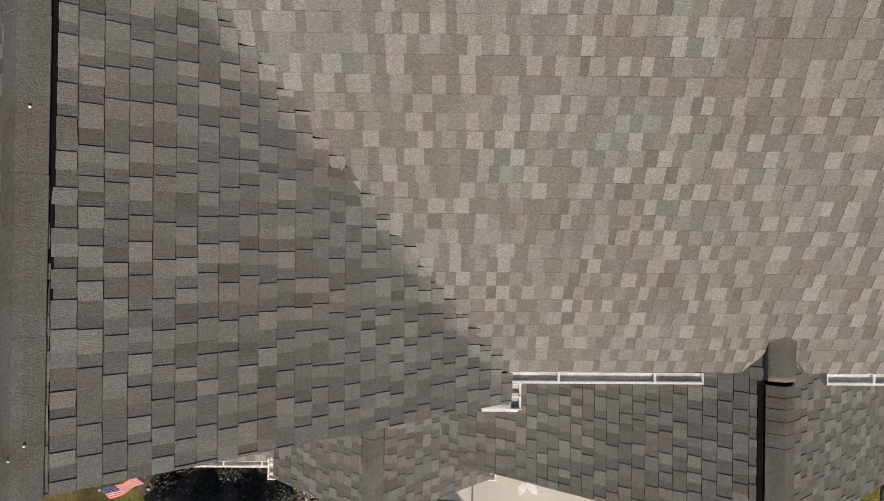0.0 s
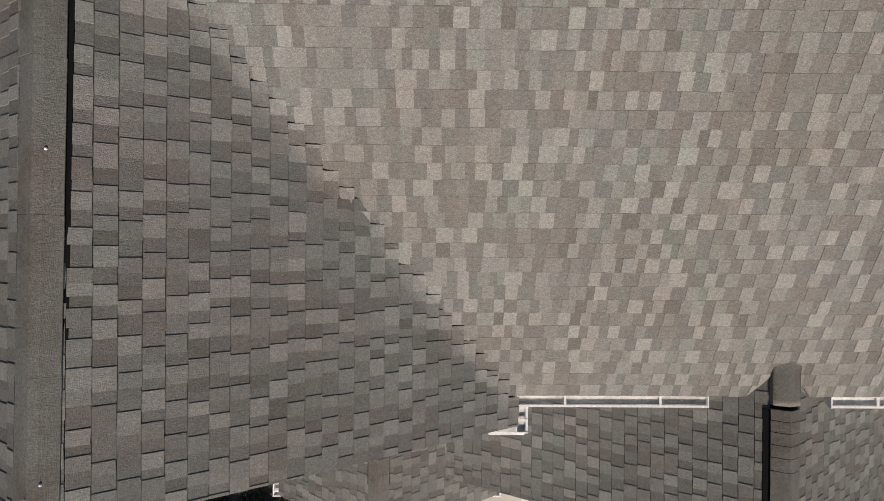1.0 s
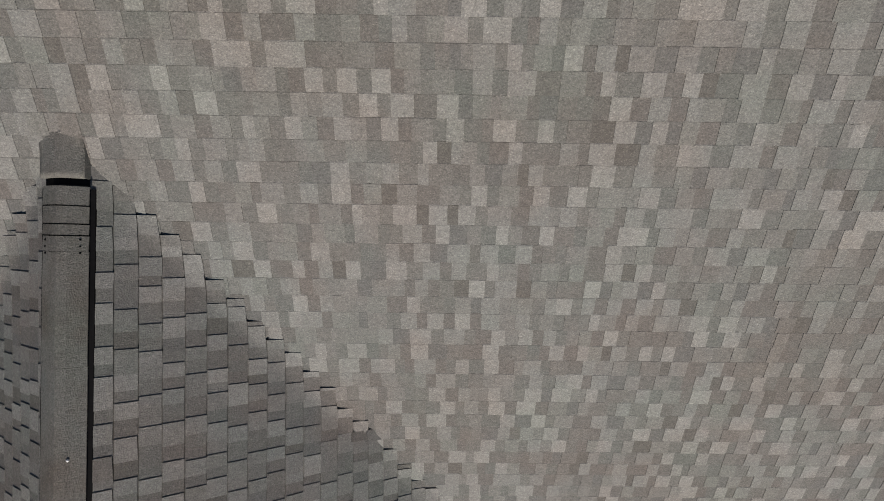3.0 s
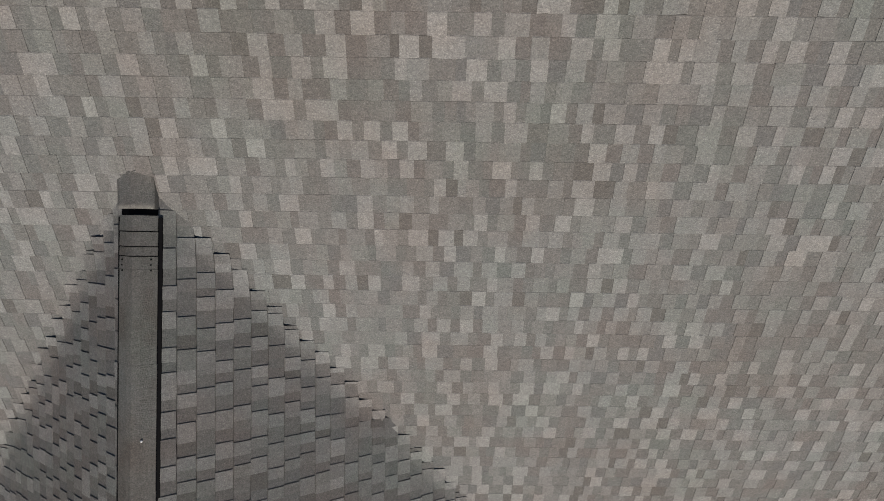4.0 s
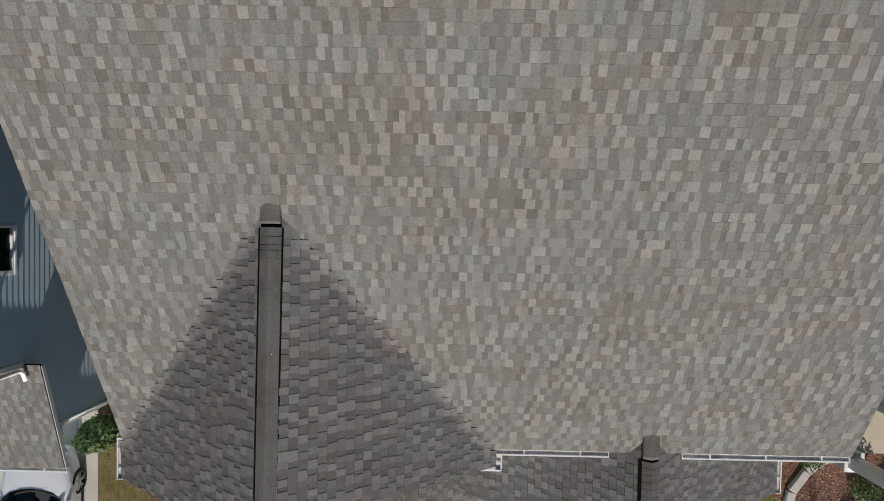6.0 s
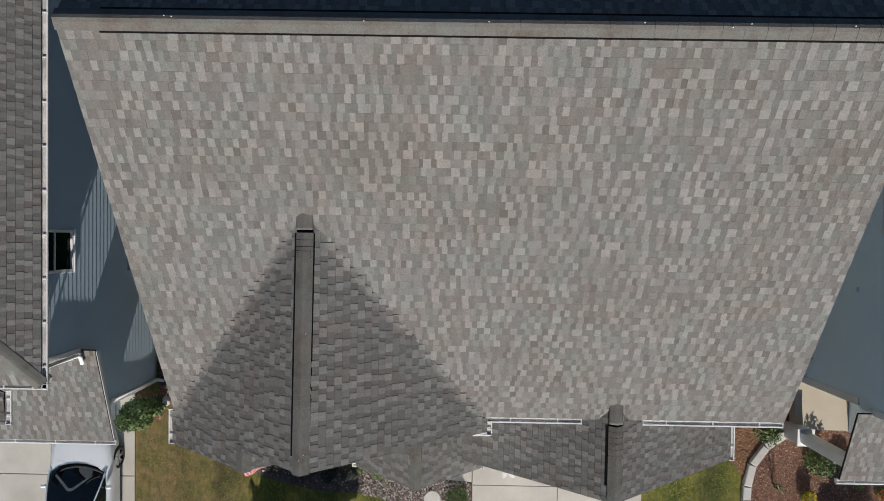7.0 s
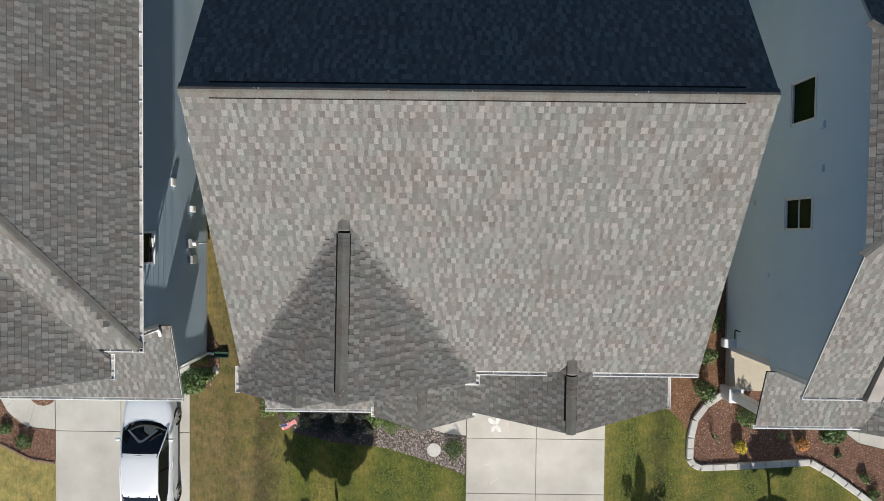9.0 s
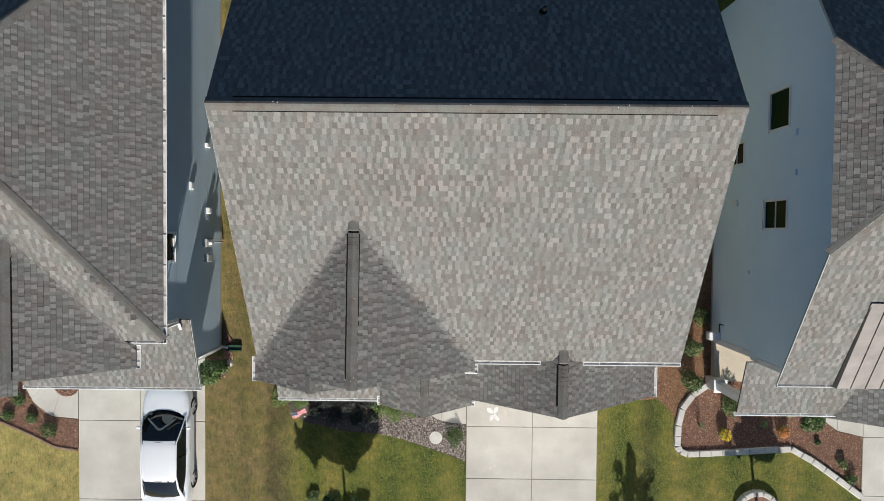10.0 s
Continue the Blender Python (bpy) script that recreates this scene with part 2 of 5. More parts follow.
def thing(name, label, category, at=(0, 0, 0), group="", kind=""):
    ob = new(name)
    ob.location = at
    ob.empty_display_size = 0.2
    return tagged(ob, label, category, group, kind)


def from_bm(name, bm, mat, parent=None, label="", smooth=False, kind=""):
    me = bpy.data.meshes.new(name)
    bm.normal_update()
    if smooth:
        for f in bm.faces:
            f.smooth = True
    bm.to_mesh(me)
    bm.free()
    me.materials.append(mat)
    ob = new(name, me)
    ob.parent = parent
    return tagged(ob, label=label, kind=kind)


def add_box(bm, x0, x1, y0, y1, z0, z1, m=None):
    vs = [bm.verts.new((m @ Vector(p)) if m else p) for p in
          ((x0, y0, z0), (x1, y0, z0), (x1, y1, z0), (x0, y1, z0), (x0, y0, z1), (x1, y0, z1), (x1, y1, z1), (x0, y1, z1))]
    for f in ((3, 2, 1, 0), (4, 5, 6, 7), (0, 1, 5, 4), (1, 2, 6, 5), (2, 3, 7, 6), (3, 0, 4, 7)):
        bm.faces.new([vs[k] for k in f])
    return vs


def box(name, x0, x1, y0, y1, z0, z1, mat, parent=None, label="", bevel=0.0, kind=""):
    bm = bmesh.new()
    add_box(bm, x0, x1, y0, y1, z0, z1)
    if bevel:
        bmesh.ops.bevel(bm, geom=bm.edges[:], offset=bevel, segments=2, affect="EDGES", profile=0.6)
    return from_bm(name, bm, mat, parent, label, kind=kind)


def tube(name, points, radius, mat, parent=None, sides=8, label=""):
    """A round pipe through points."""
    bm = bmesh.new()
    rings = []
    pts = [Vector(p) for p in points]
    for k, p in enumerate(pts):
        d = (pts[min(k + 1, len(pts) - 1)] - pts[max(k - 1, 0)]).normalized()
        q = d.to_track_quat("Z", "Y")
        r = radius[k] if isinstance(radius, (list, tuple)) else radius
        rings.append([bm.verts.new(p + q @ Vector((r * math.cos(a), r * math.sin(a), 0))) for a in [2 * math.pi * j / sides for j in range(sides)]])
    for a, b in zip(rings, rings[1:]):
        for j in range(sides):
            bm.faces.new((a[j], a[(j + 1) % sides], b[(j + 1) % sides], b[j]))
    bm.faces.new(list(reversed(rings[0])))
    bm.faces.new(rings[-1])
    return from_bm(name, bm, mat, parent, label, smooth=True)


def crossings(poly, v):
    """Where the line at height v meets the outline poly, as spans along u."""
    us = []
    for (a, b), (c, d) in zip(poly, poly[1:] + poly[:1]):
        if (b <= v < d) or (d <= v < b):
            us.append(a + (c - a) * (v - b) / (d - b))
    us.sort()
    return list(zip(us[::2], us[1::2]))


EXPOSURE = 0.143
TAB_WIDTHS = [0.09, 0.1, 0.11, 0.12, 0.13, 0.15]
BACKING_WIDTHS = [0.07, 0.08, 0.09, 0.1, 0.115, 0.14]
# a shingle's height at its butt, how far up its face is plain, and its height under the next course:
# flat on front and back slopes; sunk on side slopes, where bared dark deck draws the butts' shade
FLAT, SUNKEN = (0.0070, 0.95, 0.0023), (0.0100, 0.93, -0.0200)
_pieces = {}


def piece_mesh(w, raised, relief, butt):
    key = (w, raised, butt)
    if key not in _pieces:
        h = relief if raised else 0.0
        rows = [(f * (EXPOSURE + 0.003), h + z) for f, z in ((0.0, butt[0]), (butt[1], butt[0] - 0.0015), (1.0, butt[2]))]
        vs = [(x, y, z) for y, z in rows for x in (0, w)] + [(x, y, -0.006) for y, z in rows for x in (0, w)]
        fs = [(6, 7, 1, 0)] + [(2 * k, 2 * k + 1, 2 * k + 3, 2 * k + 2) for k in (0, 1)]
        fs += [(2 * k, 2 * k + 2, 2 * k + 8, 2 * k + 6) for k in (0, 1)] + [(2 * k + 1, 2 * k + 7, 2 * k + 9, 2 * k + 3) for k in (0, 1)]
        _pieces[key] = mesh_of("shingle", vs, fs, M_TAB_PIECE if raised else M_BACKING_PIECE)
    return _pieces[key]


def roof_slope(parent, origin, u, v, poly, seed, pieces=None, label="", lift=None, relief=0.0044, thick=0.05, square=None, butt=FLAT):
    """A shingled roof slope: deck, and courses of laminated shingles in which raised tabs and backing take turns.
    pieces: (u0, u1, v0, v1), a stretch whose shingles are parts of their own. square: the end (0 or 1) at which courses stop square, in steps."""
    rng = random.Random(seed)
    o, u, v = Vector(origin), Vector(u).normalized(), Vector(v).normalized()
    n = u.cross(v).normalized()
    k = len(poly)
    upper = [o + u * a + v * b - n * 0.006 for a, b in poly]
    low = [p - n * thick for p in upper]
    deck = part("roof", upper + low, [tuple(range(k)), tuple(reversed(range(k, 2 * k)))] + [(j, j + k, (j + 1) % k + k, (j + 1) % k) for j in range(k)], M_DECK, parent, label)
    verts, faces, slots = [], [], []
    turn = Matrix((u, v, n)).transposed().to_4x4()
    course, vmax = 0, max(b for a, b in poly)
    b0 = min(b for a, b in poly)
    while b0 + course * EXPOSURE < vmax - 0.01:
        v0 = b0 + course * EXPOSURE
        v1 = min(v0 + EXPOSURE, vmax)
        low_s, high_s = crossings(poly, v0 + 0.003), crossings(poly, v1 - 0.003)
        if len(low_s) != len(high_s):
            mid = crossings(poly, (v0 + v1) / 2)
            low_s = low_s if len(low_s) == len(mid) else mid
            high_s = high_s if len(high_s) == len(mid) else mid
        for (la, lb), (ha, hb) in zip(low_s, high_s):
            if square == 0:
                la = ha = (la + ha) / 2 + rng.uniform(-0.03, 0.03)
            elif square == 1:
                lb = hb = (lb + hb) / 2 + rng.uniform(-0.03, 0.03)
            raised, again, wob = rng.random() < 0.5, False, 0.0
            x, end = min(la, ha), max(lb, hb)
            x -= rng.random() * 0.12
            while x < end:
                single = pieces and pieces[0] < x < pieces[1] and pieces[2] < v0 < pieces[3]
                if again:
                    again = False
                else:
                    raised = not raised
                    again = rng.random() < 0.15
                    wob = rng.uniform(-0.004, 0.004) if raised else rng.uniform(-0.0015, 0.0015)
                w = rng.choice(TAB_WIDTHS if raised else BACKING_WIDTHS)
                if again:
                    w = rng.choice((0.07, 0.08, 0.095))
                if not single:
                    w += rng.uniform(-0.01, 0.01)
                xa, xb = x, x + w
                x += w
                if single:
                    ob = new("shingle", piece_mesh(w, raised, relief, butt))
                    ob.parent = deck
                    at = o + u * xa + v * (v0 + wob)
                    if lift:
                        at.z += lift(at.x, at.y, at.z)
                    ob.matrix_local = Matrix.Translation(at) @ turn
                    continue
                p0, p1 = max(xa, la), min(xb, lb)
                q0, q1 = max(xa, ha), min(xb, hb)
                if p1 - p0 < 0.004 and q1 - q0 < 0.004:
                    continue
                p0, q0 = min(p0, lb), min(q0, hb)
                p1, q1 = max(p1, p0), max(q1, q0)
                h = relief if raised else 0.0
                skew = rng.uniform(-0.003, 0.003) if raised else 0.0
                base = len(verts)
                top = v1 + 0.003
                bent = lift and max(lift(*(o + u * a + v * b)) for a in (p0, p1) for b in (v0, v1)) > 0.003
                cells = 4 if bent else 1
                steps = [0.0, 0.25, 0.5, 0.75, butt[1], 1.0] if bent else [0.0, butt[1], 1.0]
                # rows of the upper face from butt to top, then the skirt round three sides
                for f in steps:
                    z = h + (butt[0] - 0.0016 * f if f < 0.96 else butt[2])
                    for a in range(cells + 1):
                        g = a / cells
                        low_end, high_end = p0 + (p1 - p0) * g, q0 + (q1 - q0) * g
                        foot = v0 + wob + skew * (2 * g - 1)
                        verts.append(o + u * (low_end + (high_end - low_end) * f) + v * (foot + (top - foot) * f) + n * z)
                rises = len(steps)
                m = cells + 1
                rim = [base + b * m for b in range(rises - 1, 0, -1)] + [base + a for a in range(m)] + [base + b * m + cells for b in range(1, rises)]
                skirt = len(verts)
                verts += [verts[r] - n * (h + (0.012 if r < base + m * (rises - 1) else 0.001)) for r in rim]
                made = [(base + b * m + a, base + b * m + a + 1, base + b * m + m + a + 1, base + b * m + m + a) for b in range(rises - 1) for a in range(cells)]
                made += [(skirt + r, skirt + r + 1, rim[r + 1], rim[r]) for r in range(len(rim) - 1)]
                if lift:
                    for p in verts[base:]:
                        p.z += lift(p.x, p.y, o.z - (n.x * (p.x - o.x) + n.y * (p.y - o.y)) / n.z)
                faces += made
                slots += [int(raised)] * len(made)
        course += 1
    roofing = part("roofing", verts, faces, M_BACKING, deck, "grey-brown laminated shingles", "stuff")
    roofing.data.materials.append(M_TAB)
    roofing.data.polygons.foreach_set("material_index", slots)
    return deck


def cap_run(parent, p0, p1, slope_a, slope_b, half, count, lift=0.03, vent=None, slit=0.0025, brims=(0.015, 0.042)):
    """Ridge or hip caps from p0 (low or exposed end) to p1: bent plates that overlap. slope_a, slope_b: fall per metre to either side.
    vent: (start, end) along the run of the black vent gap beneath."""
    p0, p1 = Vector(p0), Vector(p1)
    run = p1 - p0
    ahead = run.normalized()
    side = Vector((ahead.y, -ahead.x, 0)).normalized()
    ridge = part("ridge_cap_base", *cap_plate(p0, p1, side, slope_a, slope_b, half - 0.02, lift - 0.024, 0.02), M_DECK, parent)
    ends = [run.length * (k + 1) / count for k in range(count)] if isinstance(count, int) else [*count, run.length]
    for begin, end in zip([0.0, *ends], ends):
        a, b = p0 + ahead * begin, p0 + ahead * (end - (0.008 if end - begin < 0.25 else slit))
        part("cap_shingle", *cap_plate(a, b, side, slope_a, slope_b, half, lift + 0.004, 0.006, tilt=0.0055), M_CAP, ridge)
    if vent:
        a, b = p0 + ahead * vent[0], p0 + ahead * vent[1]
        for sgn, sl, out in ((1, slope_a, brims[0]), (-1, slope_b, brims[1])):
            vs = []
            for p in (a, b):
                for w, dz in ((half - 0.05, -0.02), (half + out, -0.02), (half + out, 0.040), (half - 0.05, 0.044)):
                    vs.append(p + side * (sgn * w) + Vector((0, 0, -sl * w + dz - 0.012)))
            part("ridge_vent", vs, [(0, 1, 5, 4), (1, 2, 6, 5), (2, 3, 7, 6), (3, 0, 4, 7), (0, 3, 2, 1), (4, 5, 6, 7)], M_BLACK, ridge, "black plastic ridge vent")
    return ridge


def cap_plate(a, b, side, sa, sb, half, lift, thick, tilt=0.0):
    vs = []
    for p, up in ((a, lift + tilt), (b, lift)):
        row = [(-half, -sb * half), (-half * 0.35, -sb * half * 0.35), (0, -0.012), (half * 0.35, -sa * half * 0.35), (half, -sa * half)]
        for w, dz in row:
            vs.append(p + side * w + Vector((0, 0, dz + up)))
        for w, dz in row:
            vs.append(p + side * w + Vector((0, 0, dz + up - thick)))
    fs = []
    for j in range(4):
        fs += [(j, j + 1, 11 + j, 10 + j), (5 + j, 15 + j, 16 + j, 6 + j), (j, 5 + j, 6 + j, j + 1), (10 + j, 11 + j, 16 + j, 15 + j)]
    fs += [(0, 10, 15, 5), (4, 9, 19, 14)]
    return vs, fs


def gutter(parent, p0, p1, out, straps=0.55):
    """A white K-style gutter from p0 to p1 (its top outer edge), out: unit direction away from the house."""
    p0, p1, out = Vector(p0), Vector(p1), Vector(out)
    prof = [(0, 0), (0.0, -0.012), (-0.022, -0.03), (-0.03, -0.085), (-0.095, -0.085), (-0.115, -0.08), (-0.115, 0.01), (-0.108, 0.01), (-0.108, -0.07), (-0.04, -0.072), (-0.022, -0.02), (-0.022, 0)]
    vs = []
    for p in (p0, p1):
        vs += [p + out * a + Vector((0, 0, b)) for a, b in prof]
    k = len(prof)
    g = part("gutter", vs, [(j, (j + 1) % k, (j + 1) % k + k, j + k) for j in range(k)] + [tuple(range(k)), tuple(reversed(range(k, 2 * k)))], M_WHITE, parent, "white aluminium gutter")
    along = (p1 - p0)
    vs = [p0 + out * -0.107 + Vector((0, 0, -0.03)), p0 + out * -0.03 + Vector((0, 0, -0.03)), p1 + out * -0.03 + Vector((0, 0, -0.03)), p1 + out * -0.107 + Vector((0, 0, -0.03))]
    vs += [p - Vector((0, 0, 0.012)) for p in vs]
    part("gutter_bed", vs, [(0, 1, 2, 3), (7, 6, 5, 4), (0, 4, 5, 1), (1, 5, 6, 2), (2, 6, 7, 3), (3, 7, 4, 0)], M_GUTTER_IN, g, "dirt-stained gutter inside")
    n = max(1, int(along.length / straps))
    d = along.normalized()
    for c in (p0, p1):
        vs = []
        for s in (-0.007, 0.007):
            for w, z in ((-0.116, 0.006), (0.003, 0.006), (0.003, -0.03), (-0.028, -0.088), (-0.116, -0.088)):
                vs.append(c + d * s + out * w + Vector((0, 0, z)))
        part("end_cap", vs, [(0, 1, 2, 3, 4), (9, 8, 7, 6, 5)] + [(j, j + 5, (j + 1) % 5 + 5, (j + 1) % 5) for j in range(5)], M_WHITE, g)
    for j in range(n):
        c = p0 + along * ((j + 0.5) / n)
        vs = []
        for s in (-0.012, 0.012):
            for w, z in ((-0.112, 0.004), (-0.004, 0.004), (-0.004, -0.008), (-0.112, -0.008)):
                vs.append(c + d * s + out * w + Vector((0, 0, z)))
        part("hanger", vs, [(0, 1, 5, 4), (1, 2, 6, 5), (2, 3, 7, 6), (3, 0, 4, 7), (3, 2, 1, 0), (4, 5, 6, 7)], M_WHITE, g)
    return g


def wall_solid(parent, origin, u, poly, mat, thick=0.14, label=""):
    """A plain upright wall over the outline poly; u along it, outward side is u x z."""
    o, u = Vector(origin), Vector(u).normalized()
    n = u.cross(Vector((0, 0, 1))).normalized()
    k = len(poly)
    vs = [o + u * a + Vector((0, 0, b)) for a, b in poly]
    vs += [p - n * thick for p in vs]
    return part("wall", vs, [tuple(range(k)), tuple(reversed(range(k, 2 * k)))] + [(j, j + k, (j + 1) % k + k, (j + 1) % k) for j in range(k)], mat, parent, label)


def siding(parent, origin, u, poly, mat, holes=(), lap=0.16):
    """A wall clad in lap siding, each board a piece. holes: window openings (u0, u1, v0, v1) that go through."""
    o, u = Vector(origin), Vector(u).normalized()
    n = u.cross(Vector((0, 0, 1))).normalized()
    z = Vector((0, 0, 1))
    vmin, vmax = min(b for a, b in poly), max(b for a, b in poly)
    rows = []
    k = 0
    while vmin + k * lap < vmax - 0.005:
        v0, v1 = vmin + k * lap, min(vmin + (k + 1) * lap, vmax)
        k += 1
        s0, s1 = crossings(poly, v0 + 0.001), crossings(poly, v1 - 0.001)
        if len(s0) != len(s1):
            s0 = s1 = crossings(poly, (v0 + v1) / 2)
        cut = [(h[0], h[1]) for h in holes if h[2] < (v0 + v1) / 2 < h[3]]
        for (a0, b0), (a1, b1) in zip(s0, s1):
            spans = [(a0, b0, a1, b1)]
            for h0, h1 in cut:
                rest = []
                for p, q, r, s in spans:
                    if h1 <= p or h0 >= q:
                        rest.append((p, q, r, s))
                        continue
                    if h0 > p:
                        rest.append((p, h0, min(r, h0), h0))
                    if h1 < q:
                        rest.append((h1, q, h1, max(s, h1)))
                spans = rest
            rows += [(v0, v1, *sp) for sp in spans]
    # sheathing behind the boards, open at the windows
    verts, faces = [], []
    for v0, v1, p, q, r, s in rows:
        b = len(verts)
        for a, c, d in ((p, v0, 0.0), (q, v0, 0.0), (s, v1, 0.0), (r, v1, 0.0), (p, v0, -0.14), (q, v0, -0.14), (s, v1, -0.14), (r, v1, -0.14)):
            verts.append(o + u * a + z * c + n * d)
        faces += [(b, b + 1, b + 2, b + 3), (b + 7, b + 6, b + 5, b + 4), (b, b + 3, b + 7, b + 4), (b + 1, b + 5, b + 6, b + 2)]
    me = mesh_of("wall", verts, faces, mat)
    bm = bmesh.new()
    bm.from_mesh(me)
    bmesh.ops.remove_doubles(bm, verts=bm.verts[:], dist=0.0005)
    bm.to_mesh(me)
    bm.free()
    wall = tagged(new("wall", me), label="lap-sided wall")
    wall.parent = parent
    for v0, v1, p, q, r, s in rows:
        vs = []
        for a, c, d in ((p, v0, 0.001), (q, v0, 0.001), (q, v0, 0.018), (p, v0, 0.018), (r, v1, 0.002), (s, v1, 0.002)):
            vs.append(o + u * a + z * c + n * d)
        part("siding_board", vs, [(0, 1, 2, 3), (3, 2, 5, 4), (0, 3, 4), (1, 5, 2)], mat, wall)
    return wall


def wall_window(parent, origin, u, rect, sliding=True, label="white-framed double-hung window"):
    """A window in a wall: frame, sill, panes with a meeting rail."""
    o, u = Vector(origin), Vector(u).normalized()
    n = u.cross(Vector((0, 0, 1))).normalized()
    m = Matrix((u, n * -1, Vector((0, 0, 1)))).transposed().to_4x4()
    m.translation = o
    u0, u1, v0, v1 = rect
    bm = bmesh.new()
    w = 0.055
    for a, b, c, d in ((u0 - w, u1 + w, v1 - 0.01, v1 + w), (u0 - w, u1 + w, v0 - w, v0 + 0.01), (u0 - w, u0 + 0.01, v0 + 0.01, v1 - 0.01), (u1 - 0.01, u1 + w, v0 + 0.01, v1 - 0.01)):
        add_box(bm, a, b, -0.035, 0.06, c, d, m)
    win = from_bm("window", bm, M_WHITE, parent, label)
    bm = bmesh.new()
    add_box(bm, u0 - w - 0.02, u1 + w + 0.02, -0.06, -0.036, v0 - w - 0.02, v0 - w + 0.02, m)
    from_bm("sill", bm, M_WHITE, win)
    mid = (v0 + v1) / 2
    if sliding:
        bm = bmesh.new()
        add_box(bm, u0, u1, -0.012, 0.03, mid - 0.02, mid + 0.02, m)
        from_bm("meeting_rail", bm, M_WHITE, win)
    for a, b, off in ((v0, mid - 0.02, 0.024), (mid + 0.02, v1, 0.012)) if sliding else ((v0, v1, 0.02),):
        bm = bmesh.new()
        add_box(bm, u0, u1, off, off + 0.006, a, b, m)
        from_bm("pane", bm, M_GLASS, win, "dark reflecting glass pane")
    # near-black panel: the darkness of the unlit room, put into its colour
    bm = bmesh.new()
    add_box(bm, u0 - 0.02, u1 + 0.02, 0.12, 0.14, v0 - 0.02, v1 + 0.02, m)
    from_bm("room_dark_panel", bm, M_DARK, win)
    return win


def slope(parent, facing, eave, z, pitch, plan, seed, pieces=None, label="", lift=None, square=None):
    """A roof slope over the plan outline (x, y), falling to front (-y), back, right (+x) or left. eave: where it meets height z."""
    c = 1 / math.sqrt(1 + pitch * pitch)
    s = pitch * c
    if facing == "front":
        at, u, v, poly = (0, eave, z), (1, 0, 0), (0, c, s), [(x, (y - eave) / c) for x, y in plan]
    elif facing == "back":
        at, u, v, poly = (0, eave, z), (-1, 0, 0), (0, -c, s), [(-x, (eave - y) / c) for x, y in plan]
    elif facing == "right":
        at, u, v, poly = (eave, 0, z), (0, 1, 0), (-c, 0, s), [(y, (eave - x) / c) for x, y in plan]
    else:
        at, u, v, poly = (eave, 0, z), (0, -1, 0), (c, 0, s), [(-y, (x - eave) / c) for x, y in plan]
    return roof_slope(parent, at, u, v, poly, seed, pieces, label, lift, square=square, butt=SUNKEN if facing in ("left", "right") else FLAT)


P7, P9 = 7 / 12, 9 / 12


def trim_board(parent, p0, p1, wide, thick=0.03, mat=None, name="trim_board"):
    """A board along p0-p1, upright, wide in z."""
    p0, p1 = Vector(p0), Vector(p1)
    d = (p1 - p0)
    side = Vector((d.y, -d.x, 0))
    side = side.normalized() * thick if side.length > 1e-6 else Vector((thick, 0, 0))
    vs = []
    for p in (p0, p1):
        for a, b in ((0, 0), (1, 0), (1, -wide), (0, -wide)):
            vs.append(p + side * a + Vector((0, 0, b)))
    return part(name, vs, [(0, 1, 5, 4), (1, 2, 6, 5), (2, 3, 7, 6), (3, 0, 4, 7), (3, 2, 1, 0), (4, 5, 6, 7)], mat or M_WHITE, parent)


def woven(*planes, soft=0.08, ridges=(), over=False):
    """How far shingles bend up where roof planes meet in a valley. planes: heights over (x, y).
    own: the height of the sheet itself. over: this sheet lies on top and runs on over the valley."""
    def lift(x, y, own):
        zs = [p(x, y) for p in planes]
        a, b = sorted(zs, reverse=True)[:2]
        d = a - b
        flat = 1.0
        for rx, ry in ridges:
            near = 1 - min(1.0, max(0.0, (abs(x - rx) - 0.12) / 0.25))
            flat = min(flat, 1 - near * min(1.0, max(0.0, (ry - y) / 0.4)))
        up = (math.sqrt(d * d + soft * soft) - d) / 2
        if over:
            up += a - own + 0.009 * max(0.0, 1 - max(d / 0.08, (a - own) / 0.05))
        return flat * up
    return lift


# ---- the house in the middle ----
house = thing("house", "two-storey house with grey-brown shingle roof and cross gables", "house", (0, 0, 0))
ZM, GZ = 5.92, 5.89
PLANES = (lambda x, y: ZM + P7 * y, lambda x, y: GZ + P9 * (3.2 - abs(x + 2.2)), lambda x, y: 6.2 - P9 * abs(x - 3.54))
BEND = woven(*PLANES, ridges=((-2.2, 4.2), (3.54, 0.6)))
BEND_OVER = woven(*PLANES, ridges=((-2.2, 4.2), (3.54, 0.6)), over=True)
LOW_BEND = woven(lambda x, y: 6.2 - P9 * abs(x - 3.54), lambda x, y: 4.55 - 0.9 * abs(x + 0.5), lambda x, y: 2.48 + 0.5 * (y + 2.02), soft=0.09)
slope(house, "front", 0.06, ZM + P7 * 0.06, P7, [(-5.33, 0.10), (-5.21, 0.10), (-2.2, 3.98), (0.85, 0.10), (3.22, 0.10), (3.54, 0.44), (3.86, 0.10), (6.96, 0.10), (6.88, 6.64), (-5.33, 6.64)],
      11, (0.0, 2.9, 2.3, 4.1), "sunlit shingled main roof slope", BEND)
slope(house, "back", 13.22, ZM + P7 * 0.06, P7, [(-5.33, 13.22), (-5.33, 6.64), (6.88, 6.64), (6.88, 13.22)], 12, None, "shaded back roof slope")
slope(house, "right", 1.0, GZ, P9, [(1.0, -0.23), (1.0, 0.02), (-2.2, 4.12), (-2.2, -0.23)], 13, (0.1, 1.9, 1.6, 3.6), "shingled gable slope", BEND_OVER, 1)
